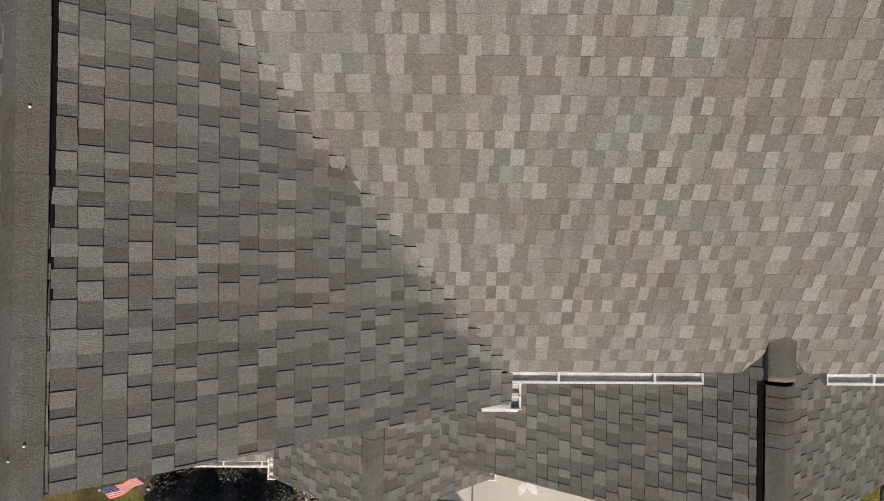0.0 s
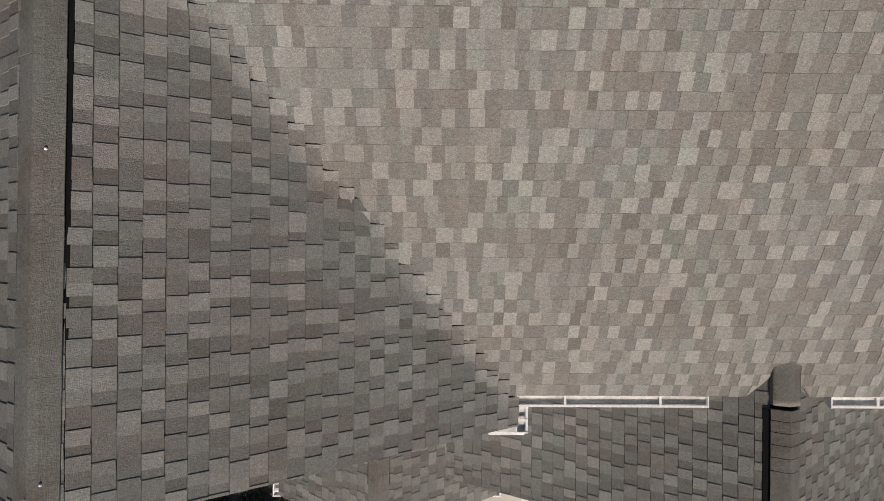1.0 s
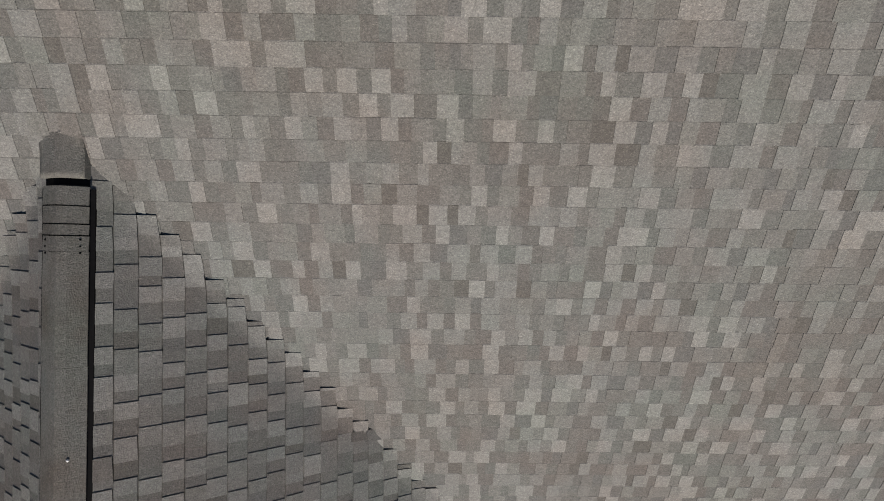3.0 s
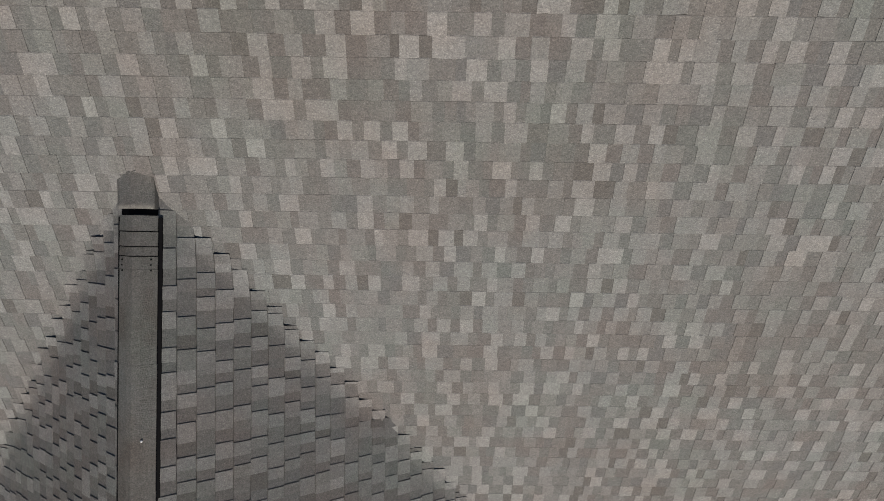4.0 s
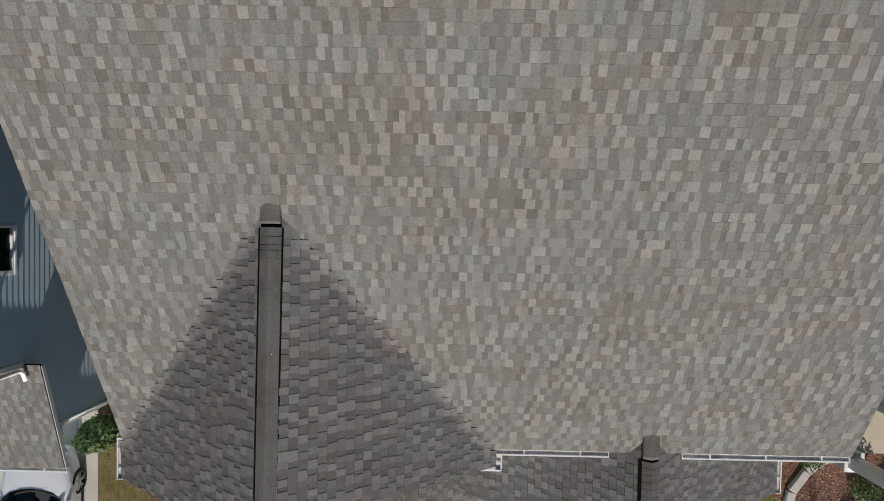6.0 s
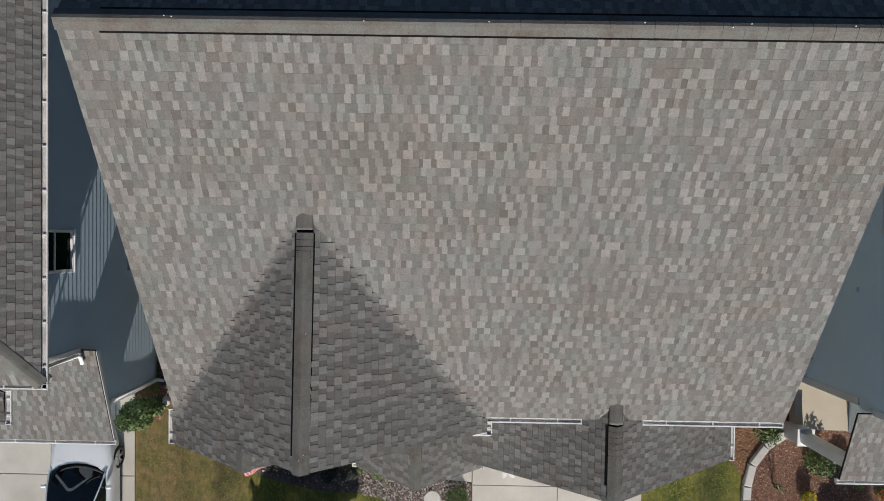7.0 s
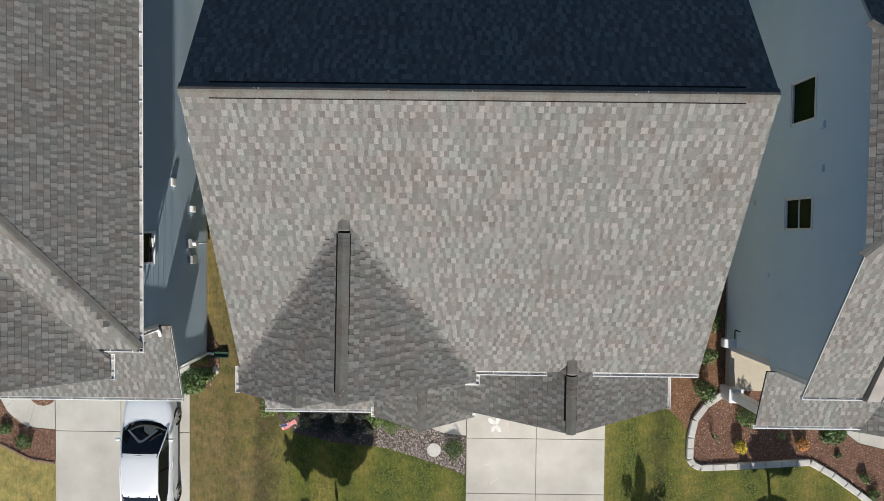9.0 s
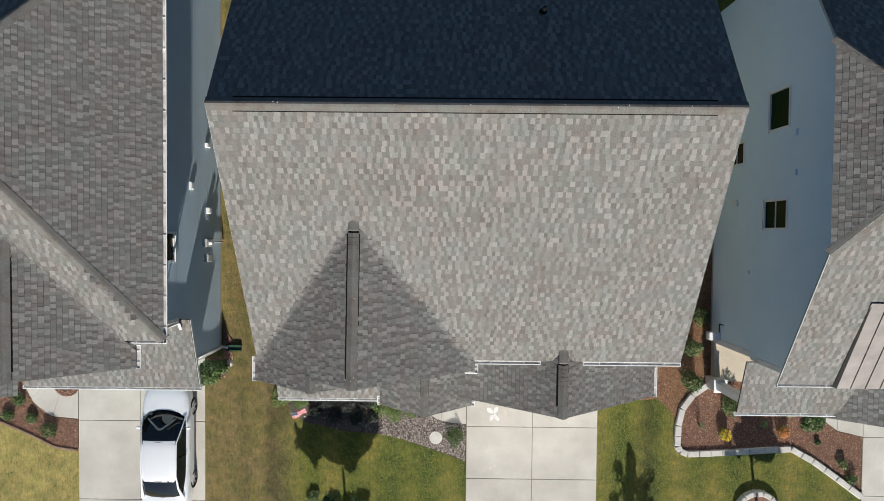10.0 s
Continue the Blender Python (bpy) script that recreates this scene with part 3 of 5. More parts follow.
slope(house, "left", -5.4, GZ, P9, [(-5.4, -0.58), (-3.5, -0.58), (-3.5, -0.23), (-2.2, -0.23), (-2.2, 4.12), (-5.4, 0.02)], 14, None, "shingled gable slope", BEND_OVER, 0)
slope(house, "right", -1.6, GZ, P9, [(-1.6, -0.58), (-1.6, -0.1), (-3.5, -0.1), (-3.5, -0.58)], 15, None, "small nested gable slope")
# porch, entry gable, garage gable
slope(house, "front", -2.02, 2.48, 0.5, [(-5.67, -2.02), (-2.05, -2.02), (-2.05, -0.69), (-1.62, 0.08), (-5.67, 0.08)], 16, None, "low shingled porch roof", LOW_BEND)
slope(house, "right", 1.05, 3.155, 0.9, [(-0.5, -2.03), (1.05, -2.03), (1.05, -1.53), (0.336, -1.53), (0.336, 0.08), (-0.5, 0.08)], 17, None, "entry gable slope", LOW_BEND)
slope(house, "left", -2.05, 3.155, 0.9, [(-0.5, -2.03), (-0.5, 0.08), (-1.62, 0.08), (-2.05, -0.69), (-2.05, -2.03)], 18, None, "entry gable slope", LOW_BEND)
slope(house, "right", 7.03, 3.5825, P9, [(3.54, -1.53), (7.03, -1.53), (7.03, 0.35), (3.95, 0.35), (3.87, 0.06), (3.54, 0.48)], 19, None, "garage gable slope", LOW_BEND)
slope(house, "left", 0.336, 3.797, P9, [(3.54, -1.53), (3.54, 0.48), (3.21, 0.06), (3.13, 0.35), (0.336, 0.08), (0.336, -1.53)], 20, None, "garage gable slope", LOW_BEND)
ZR = ZM + P7 * 6.64


def cap_end(parent, x, y0, y1, half, ridge):
    """The last cap, flattened onto the main slope where a lower ridge runs into it."""
    vs, n = [], 10
    for k in (0, 1):
        for j in range(n + 1):
            y = y0 + (y1 - y0) * j / n
            w = half * (1 - 0.3 * max(0, (j / n - 0.75) * 4) ** 2)
            for i in range(n + 1):
                px = x + w * (2 * i / n - 1)
                tent = ridge + 0.030 - P9 * (math.hypot(px - x, 0.06) - 0.06)
                main = ZM + P7 * y + 0.022 - 0.026 * j / n
                vs.append((px, y, (tent + main + math.hypot(tent - main, 0.09 * (1 - j / n))) / 2 - 0.08 * k))
    m = (n + 1) ** 2
    fs = []
    for j in range(n):
        for i in range(n):
            a = j * (n + 1) + i
            fs += [(a, a + 1, a + n + 2, a + n + 1), (a + m, a + n + 1 + m, a + n + 2 + m, a + 1 + m)]
    for i in range(n):
        a, b, c = i, n * (n + 1) + i, i * (n + 1)
        d = c + n
        fs += [(a, a + m, a + 1 + m, a + 1), (b, b + 1, b + 1 + m, b + m), (c, c + n + 1, c + n + 1 + m, c + m), (d, d + m, d + n + 1 + m, d + n + 1)]
    cap = part("cap_shingle", vs, fs, M_CAP, parent)
    for p in cap.data.polygons:
        p.use_smooth = p.index < 2 * n * n
    return cap


cap_run(house, (-5.33, 6.64, ZR), (6.88, 6.64, ZR), P7, P7, 0.15, 40, 0.045, (0.6, 11.55), 0.002)
cap_run(house, (-2.235, -0.24, GZ + P9 * 3.2), (-2.195, 3.76, GZ + P9 * 3.2), P9, P9, 0.14, [0.98, 1.95, 2.9, 3.60, 3.70, 3.77, 3.88], 0.05, (0.28, 3.98))
cap_end(house, -2.2, 3.80, 4.17, 0.135, GZ + P9 * 3.2)
part("ridge_vent_end", *cap_plate(Vector((-2.2, 3.755, GZ + P9 * 3.2)), Vector((-2.2, 3.81, GZ + P9 * 3.2)), Vector((1, 0, 0)), P9, P9, 0.132, 0.026, 0.03), M_BLACK, house, "black end of the ridge vent")
cap_run(house, (-3.5, -0.6, GZ + P9 * 1.9), (-3.5, -0.1, GZ + P9 * 1.9), P9, P9, 0.14, 2, 0.02)
cap_run(house, (-0.5, -2.04, 4.55), (-0.5, -0.3, 4.55), 0.9, 0.9, 0.13, [0.55, 0.9, 1.02, 1.14, 1.26, 1.4, 1.55], 0.045, (0.66, 1.7), brims=(0.006, 0.012))
cap_run(house, (3.54, -1.54, 6.2), (3.54, 0.02, 6.2), P9, P9, 0.14, [0.5, 0.82, 0.97, 1.1, 1.22, 1.34, 1.45], 0.05, (0.35, 1.54))
cap_end(house, 3.54, 0.055, 0.62, 0.135, 6.2)
part("ridge_vent_end", *cap_plate(Vector((3.54, 0.015, 6.2)), Vector((3.54, 0.065, 6.2)), Vector((1, 0, 0)), P9, P9, 0.132, 0.026, 0.03), M_BLACK, house, "black end of the ridge vent")
# gutters
gutter(house, (1.0, -0.05, 5.87), (2.92, -0.05, 5.87), (0, -1, 0), 0.9)
gutter(house, (4.17, -0.05, 5.87), (7.0, -0.05, 5.87), (0, -1, 0), 0.9)
gutter(house, (1.11, -0.31, 5.86), (1.11, -0.06, 5.86), (1, 0, 0), 0.2)
gutter(house, (-5.51, -0.61, 5.86), (-5.51, 0.1, 5.86), (-1, 0, 0), 0.35)
gutter(house, (-5.68, -2.13, 2.47), (-2.12, -2.13, 2.47), (0, -1, 0))
gutter(house, (-2.15, -2.06, 3.13), (-2.15, -1.78, 3.13), (-1, 0, 0), 0.1)
gutter(house, (1.15, -2.06, 3.13), (1.15, -1.6, 3.13), (1, 0, 0), 0.2)
gutter(house, (7.14, -1.56, 3.57), (7.14, 0.3, 3.57), (1, 0, 0), 0.5)
trim_board(house, (0.72, -0.31, 5.84), (1.08, -0.31, 5.84), 0.16)
for xa, xb, za, zb, y in ((-5.4, -3.5, GZ, GZ + P9 * 1.9, -0.575), (-2.2, 1.0, GZ + P9 * 3.2, GZ, -0.225), (0.336, 3.54, 3.80, 6.2, -1.525), (3.54, 7.03, 6.2, 3.58, -1.525), (-2.05, -0.5, 3.15, 4.55, -2.025), (-0.5, 1.05, 4.55, 3.15, -2.025)):
    trim_board(house, (xa, y + 0.03, za - 0.05), (xb, y + 0.03, zb - 0.05), 0.15, 0.02, M_SOFFIT, "rake_board")
for x in (-5.355, 6.885):
    trim_board(house, (x, 0.1, ZM), (x, 6.64, ZR - 0.05), 0.15, 0.02, M_SOFFIT, "rake_board")
    trim_board(house, (x, 6.64, ZR - 0.05), (x, 13.2, ZM), 0.15, 0.02, M_SOFFIT, "rake_board")
# walls
wall_solid(house, (6.6, 0, 0), (0, 1, 0), [(0.4, 0.15), (12.9, 0.15), (12.9, 5.9), (6.64, 9.4), (0.4, 5.9)], M_SIDING_M)
wall_solid(house, (-5.05, 0, 0), (0, -1, 0), [(-12.9, 0.15), (-0.1, 0.15), (-0.1, 5.8), (-6.64, 9.4), (-12.9, 5.9)], M_SIDING_M)
wall_solid(house, (0, 0.08, 0), (1, 0, 0), [(-5.05, 0.15), (0.7, 0.15), (0.7, 5.75), (-2.2, 7.9), (-5.05, 5.75)], M_SIDING_M)
wall_solid(house, (0, 0.4, 0), (1, 0, 0), [(0.7, 0.15), (6.6, 0.15), (6.6, 5.9), (0.7, 5.9)], M_SIDING_M)
wall_solid(house, (0, 12.9, 0), (-1, 0, 0), [(-6.6, 0.15), (5.05, 0.15), (5.05, 5.9), (-6.6, 5.9)], M_SIDING_M)
wall_solid(house, (0, -1.25, 0), (1, 0, 0), [(0.75, 2.5), (6.75, 2.5), (6.75, 3.5), (3.54, 5.95), (0.75, 3.9)], M_SIDING_M)
wall_solid(house, (6.75, 0, 0), (0, 1, 0), [(-1.25, 0.15), (0.4, 0.15), (0.4, 3.6), (-1.25, 3.6)], M_SIDING_M)
wall_solid(house, (0.75, 0, 0), (0, -1, 0), [(-0.08, 0.15), (1.25, 0.15), (1.25, 3.5), (-0.08, 3.5)], M_SIDING_M)
door = part("garage_door", [(1.2, -1.2, 0.03), (6.3, -1.2, 0.03), (6.3, -1.2, 2.45), (1.2, -1.2, 2.45), (1.2, -1.14, 0.03), (6.3, -1.14, 0.03), (6.3, -1.14, 2.45), (1.2, -1.14, 2.45)],
            [(0, 1, 2, 3), (7, 6, 5, 4), (0, 4, 5, 1), (1, 5, 6, 2), (2, 6, 7, 3), (3, 7, 4, 0)], M_WHITE, house, "white garage door")
for x in (-5.4, -3.7, -2.2):
    box("porch_post", x - 0.08, x + 0.08, -1.86, -1.70, 0.1, 2.42, M_WHITE, house, bevel=0.01)
box("porch_floor", -5.5, 0.75, -1.95, 0.08, 0.0, 0.14, M_CONCRETE, house)

# ---- the house with the slate blue wall ----
west = thing("house", "slate blue lap-sided house with hipped grey shingle roof", "house", (0, 0, 0))
ZW, PW = 5.92, 0.84
EX, EY = -8.1, 0.55
APEX = (EX - 4.34, EY + 6.25)
slope(west, "right", EX, ZW, PW, [(EX, EY), (EX, EY + 12.5), APEX], 31, (1.2, 4.2, 0.3, 2.0), "shingled hip slope")
WEST_PLANES = (lambda x, y: ZW + P7 * (y - EY), lambda x, y: 7.72 - 0.8 * abs(x + 11.45))
WEST_BEND = woven(*WEST_PLANES, soft=0.12)
slope(west, "front", EY, ZW, P7, [(-9.2, EY), (EX, EY), APEX, (-22.0, APEX[1]), (-22.0, EY), (-13.7, EY), (-11.45, EY + 3.09)], 32, None, "sunlit shingled slope", WEST_BEND)
slope(west, "back", EY + 12.5, ZW, P7, [(EX, EY + 12.5), (-22.0, EY + 12.5), (-22.0, APEX[1]), APEX], 33, None, "shaded back roof slope")
slope(west, "right", -8.97, 5.736, 0.8, [(-8.97, -0.3), (-8.97, EY - 0.2), (-9.2, EY), (-11.45, EY + 3.09), (-11.45, -0.3)], 34, None, "shingled gable slope", WEST_BEND)
slope(west, "left", -13.93, 5.736, 0.8, [(-13.93, -0.3), (-11.45, -0.3), (-11.45, EY + 3.09), (-13.7, EY), (-13.93, EY - 0.2)], 35, None, "shingled gable slope", WEST_BEND)
slope(west, "front", -1.57, 3.04, 0.335, [(-14.2, -1.57), (-8.2, -1.57), (-8.2, 0.87), (-14.2, 0.87)], 36, None, "low shingled garage roof")
slope(west, "right", -14.0, 3.62, P9, [(-14.0, -1.75), (-14.0, 0.5), (-16.0, 0.5), (-16.0, -1.75)], 37, None, "entry gable slope")
slope(west, "left", -18.0, 3.62, P9, [(-18.0, -1.75), (-16.0, -1.75), (-16.0, 0.5), (-18.0, 0.5)], 38, None, "entry gable slope")
cap_run(west, (EX, EY, ZW), (*APEX, ZW + PW * 4.34), 0.69, 0.33, 0.15, 30, 0.02, None, 0.003)
cap_run(west, (EX, EY + 12.5, ZW), (*APEX, ZW + PW * 4.34), 0.33, 0.69, 0.16, 30, 0.03)
cap_run(west, (-11.45, -0.31, 7.72), (-11.45, EY + 2.95, 7.72), 0.8, 0.8, 0.14, 10, 0.05, (0.3, 3.6))
cap_run(west, (-16.0, -1.76, 5.12), (-16.0, 0.4, 5.12), P9, P9, 0.14, 8, 0.04)
gutter(west, (EX + 0.1, EY - 0.08, 5.87), (EX + 0.1, EY + 12.5, 5.87), (1, 0, 0), 0.85)
gutter(west, (-9.2, EY - 0.1, 5.87), (EX + 0.1, EY - 0.1, 5.87), (0, -1, 0), 0.4)
gutter(west, (-8.87, -0.33, 5.70), (-8.87, 0.36, 5.70), (1, 0, 0), 0.3)
gutter(west, (-14.25, -1.68, 3.02), (-8.16, -1.68, 3.02), (0, -1, 0), 0.9)
trim_board(west, (-11.45, -0.28, 7.67), (-8.97, -0.28, 5.69), 0.15, 0.02, M_SOFFIT, "rake_board")
trim_board(west, (-8.195, -1.57, 3.02), (-8.195, 0.85, 3.83), 0.1, 0.02, M_EQUIP, "rake_board")
WX = -8.58
WEST_WINDOWS = [(2.82, 3.68, 4.15, 5.35)]
siding(west, (WX, 0, 0), (0, 1, 0), [(-0.75, 0.15), (12.7, 0.15), (12.7, 5.85), (0.85, 5.85), (0.85, 3.8), (-0.75, 3.2)], M_SIDING_L, WEST_WINDOWS)
for r in WEST_WINDOWS:
    wall_window(west, (WX, 0, 0), (0, 1, 0), r)
wall_solid(west, (0, 0.85, 0), (1, 0, 0), [(-21.6, 0.15), (WX, 0.15), (WX, 5.85), (-21.6, 5.85)], M_SIDING_L)
wall_solid(west, (0, -0.75, 0), (1, 0, 0), [(-14.2, 0.15), (WX, 0.15), (WX, 3.2), (-14.2, 3.2)], M_SIDING_L)
wall_solid(west, (0, 12.7, 0), (-1, 0, 0), [(-WX, 0.15), (21.6, 0.15), (21.6, 5.85), (-WX, 5.85)], M_SIDING_L)
wall_solid(west, (0, 0.05, 0), (1, 0, 0), [(-13.0, 3.5), (-10.2, 3.5), (-10.2, 6.5), (-11.45, 7.5), (-13.0, 6.3)], M_SIDING_L)
wall_solid(west, (-10.2, 0, 0), (0, 1, 0), [(0.05, 3.5), (0.85, 3.5), (0.85, 6.3), (0.05, 6.3)], M_SIDING_L)
box("corner_board", WX - 0.1, WX + 0.075, -0.79, -0.67, 0.12, 3.12, M_WHITE, west, bevel=0.006)
box("corner_board", -10.26, -10.14, 0.0, 0.12, 3.62, 6.2, M_WHITE, west, bevel=0.006)
box("corner_board", WX - 0.1, WX + 0.05, 0.82, 0.93, 3.86, 5.75, M_WHITE, west, bevel=0.006)
box("eave_soffit", WX, EX, EY, EY + 12.4, 5.76, 5.79, M_SOFFIT, west)
box("foundation", -21.6, WX + 0.01, -0.75, 12.7, -0.2, 0.15, M_CONCRETE, west)
# downspout elbow over the low roof
tube("downspout", [(-8.09, 0.62, 5.80), (-8.09, 0.66, 5.65), (-8.47, 0.76, 5.35), (-8.49, 0.78, 4.06), (-8.49, 0.72, 3.94), (-8.49, 0.55, 3.86)], 0.045, M_WHITE, west)
tube("downspout", [(-8.3, -1.58, 2.96), (-8.34, -1.4, 2.88), (-8.50, -0.78, 2.74), (-8.525, -0.7, 2.6), (-8.525, -0.7, 0.22), (-8.50, -0.72, 0.12), (-8.3, -0.76, 0.06)], 0.054, M_WHITE, west)

# ---- the house with the powder blue wall ----
east = thing("house", "powder blue lap-sided house with clipped-gable shingle roof", "house", (0, 0, 0))
RX, RY = 9.83, -0.52
ZE = 5.90
CLIP = 3.33
ZC = ZE + P7 * (CLIP - RY)
RIDGE_Y = 6.05
HIP = (RIDGE_Y - CLIP) * P7 / 0.7
BACK_CLIP = 2 * RIDGE_Y - CLIP
BACK_EAVE = 2 * RIDGE_Y - RY
slope(east, "front", RY, ZE, P7, [(RX, RY), (24.0, RY), (24.0, RIDGE_Y), (RX + HIP, RIDGE_Y), (RX, CLIP)], 51, None, "sunlit shingled slope")
slope(east, "left", RX, ZC, 0.7, [(RX, CLIP), (RX + HIP, RIDGE_Y), (RX, BACK_CLIP)], 52, None, "clipped gable slope")
slope(east, "back", BACK_EAVE, ZE, P7, [(RX, BACK_EAVE), (RX, BACK_CLIP), (RX + HIP, RIDGE_Y), (24.0, RIDGE_Y), (24.0, BACK_EAVE)], 53, None, "shaded back roof slope")
slope(east, "front", -2.22, 3.0, 0.335, [(10.05, -2.22), (13.5, -2.22), (14.6, -0.37), (10.05, -0.37)], 54, None, "low shingled porch roof")
slope(east, "left", 13.1, 2.738, P9, [(13.1, -2.42), (16.2, -2.42), (16.2, 0.0), (13.7, 0.0), (13.1, -1.9)], 55, None, "garage gable slope")
slope(east, "right", 19.3, 2.738, P9, [(16.2, -2.42), (19.3, -2.42), (19.3, 0.0), (16.2, 0.0)], 56, None, "garage gable slope")
for y0, sa, sb in ((CLIP, 0.37, 0.54), (BACK_CLIP, 0.54, 0.37)):
    cap_run(east, (RX, y0, ZC), (RX + HIP, RIDGE_Y, ZC + HIP * 0.7), sa, sb, 0.15, 16, 0.012)
cap_run(east, (RX + HIP, RIDGE_Y, ZC + HIP * 0.7), (24.0, RIDGE_Y, ZC + HIP * 0.7), P7, P7, 0.15, 40, 0.04)
gutter(east, (RX, RY - 0.1, 5.86), (24.0, RY - 0.1, 5.86), (0, -1, 0), 0.9)
gutter(east, (10.0, -2.33, 2.98), (13.55, -2.33, 2.98), (0, -1, 0), 0.8)
for ya, yb, za, zb in ((RY, CLIP, ZE, ZC), (BACK_CLIP, BACK_EAVE, ZC, ZE)):
    trim_board(east, (RX - 0.022, ya, za + 0.0), (RX - 0.022, yb, zb + 0.0), 0.07, 0.02, M_EQUIP, "rake_board")
AX = 10.42
EAST_WINDOWS = [(-8.28, -7.12, 4.0, 5.1), (-4.88, -4.03, 3.8, 5.08), (-7.0, -6.3, 1.3, 2.35)]
siding(east, (AX, 0, 0), (0, -1, 0), [(-12.2, 0.15), (0.1, 0.15), (0.1, 3.1), (0.37, 3.1), (0.37, ZE + 0.05), (-CLIP, ZC - 0.06), (-BACK_CLIP, ZC - 0.06), (-12.2, ZE + 0.1)], M_SIDING_R, EAST_WINDOWS)
for r in EAST_WINDOWS:
    wall_window(east, (AX, 0, 0), (0, -1, 0), r, r is not EAST_WINDOWS[0], "white-framed double-hung window" if r is not EAST_WINDOWS[0] else "white-framed fixed window")
wall_solid(east, (0, -0.37, 0), (1, 0, 0), [(AX, 3.1), (23.6, 3.1), (23.6, 5.85), (AX, 5.85)], M_SIDING_R)
wall_solid(east, (0, 12.2, 0), (-1, 0, 0), [(-23.6, 0.15), (-AX, 0.15), (-AX, 5.85), (-23.6, 5.85)], M_SIDING_R)
wall_solid(east, (0, -0.1, 0), (1, 0, 0), [(11.9, 0.15), (23.6, 0.15), (23.6, 3.4), (11.9, 3.4)], M_SIDING_R)
box("corner_board", AX - 0.035, AX + 0.1, -0.41, -0.24, 3.55, 5.8, M_WHITE, east, bevel=0.006)
box("corner_board", AX - 0.035, AX + 0.1, -0.3, -0.101, 0.33, 3.1, M_WHITE, east, bevel=0.006)
box("foundation", AX - 0.01, 23.6, -0.1, 12.2, -0.2, 0.15, M_CONCRETE, east)
wall_solid(east, (12.02, 0, 0), (0, -1, 0), [(0.1, 0.15), (1.85, 0.15), (1.85, 3.0), (0.1, 3.0)], M_SIDING_R)
# standing seam dormer roof
MX = 11.42
bm = bmesh.new()
mz = lambda y: ZE + 0.17 + (y - RY) * 0.53
vs = [bm.verts.new(p) for p in ((MX, RY - 0.08, mz(RY - 0.08)), (24, RY - 0.08, mz(RY - 0.08)), (24, 1.95, mz(1.95)), (MX, 1.95, mz(1.95)))]
lo = [bm.verts.new(v.co - Vector((0, 0, 0.25))) for v in vs]
bm.faces.new(vs)
for a in range(4):
    bm.faces.new((vs[a], lo[a], lo[(a + 1) % 4], vs[(a + 1) % 4]))
metal = from_bm("metal_roof", bm, M_METAL_ROOF, east, "tan standing-seam metal roof")
k = 0
while MX + 0.42 * k < 23.9:
    x = MX + 0.42 * k + (0.012 if k == 0 else 0)
    vs = []
    for y in (RY - 0.08, 1.9):
        for dx, dz in ((-0.012, 0), (0.012, 0), (0.012, 0.045), (-0.012, 0.045)):
            vs.append((x + dx, y, mz(y) + dz))
    part("seam", vs, [(0, 1, 5, 4), (1, 2, 6, 5), (2, 3, 7, 6), (3, 0, 4, 7), (3, 2, 1, 0), (4, 5, 6, 7)], M_METAL_ROOF, metal)
    k += 1
part("flashing", [(MX - 0.02, 1.88, mz(1.88) + 0.02), (24, 1.88, mz(1.88) + 0.02), (24, 2.02, mz(2.02) + 0.03), (MX - 0.02, 2.02, mz(2.02) + 0.03),
                  (MX - 0.02, 1.88, mz(1.88) - 0.1), (24, 1.88, mz(1.88) - 0.1), (24, 2.02, mz(2.02) - 0.1), (MX - 0.02, 2.02, mz(2.02) - 0.1)],
     [(0, 1, 2, 3), (7, 6, 5, 4), (0, 4, 5, 1), (1, 5, 6, 2), (2, 6, 7, 3), (3, 7, 4, 0)], M_METAL_ROOF, metal)
# porch slab and posts
box("porch_floor", AX + 0.02, 12.01, -1.8, -0.12, 0.0, 0.32, M_PORCH, east, "sunlit cream porch slab", bevel=0.01)
for x in (10.47, 12.9):
    post = box("porch_post", x - 0.16, x + 0.16, -2.0, -1.72, 0.85, 2.98, M_WHITE, east, "white porch post on a pedestal", bevel=0.01)
    box("pedestal", x - 0.22, x + 0.22, -2.08, -1.64, 0.0, 0.8, M_WHITE, post, bevel=0.015)
    box("pedestal_cap", x - 0.25, x + 0.25, -2.11, -1.61, 0.8, 0.86, M_WHITE, post, bevel=0.01)

# ---- ground ----
def sheet(name, pts, z, mat, label, category, thick=0.05, kind="structure"):
    k = len(pts)
    vs = [(x, y, z) for x, y in pts] + [(x, y, z - thick) for x, y in pts]
    ob = part(name, vs, [tuple(range(k)), tuple(reversed(range(k, 2 * k)))] + [(j, j + k, (j + 1) % k + k, (j + 1) % k) for j in range(k)], mat)
    return tagged(ob, label, category, "", kind)


bm = bmesh.new()
bmesh.ops.create_grid(bm, x_segments=2, y_segments=2, size=1500)
ground = from_bm("ground", bm, M_LAWN)
tagged(ground, "autumn lawn with green and straw-coloured patches", "lawn", "", "structure")
ground.location.z = -0.02


def slab(parent, x0, x1, y0, y1, z=0.03):
    bm = bmesh.new()
    add_box(bm, x0 + 0.008, x1 - 0.008, y0 + 0.008, y1 - 0.008, z - 0.1, z)
    bmesh.ops.bevel(bm, geom=[e for e in bm.edges if all(v.co.z > z - 0.01 for v in e.verts)], offset=0.012, segments=1, affect="EDGES")
    return from_bm("slab", bm, M_CONCRETE, parent)


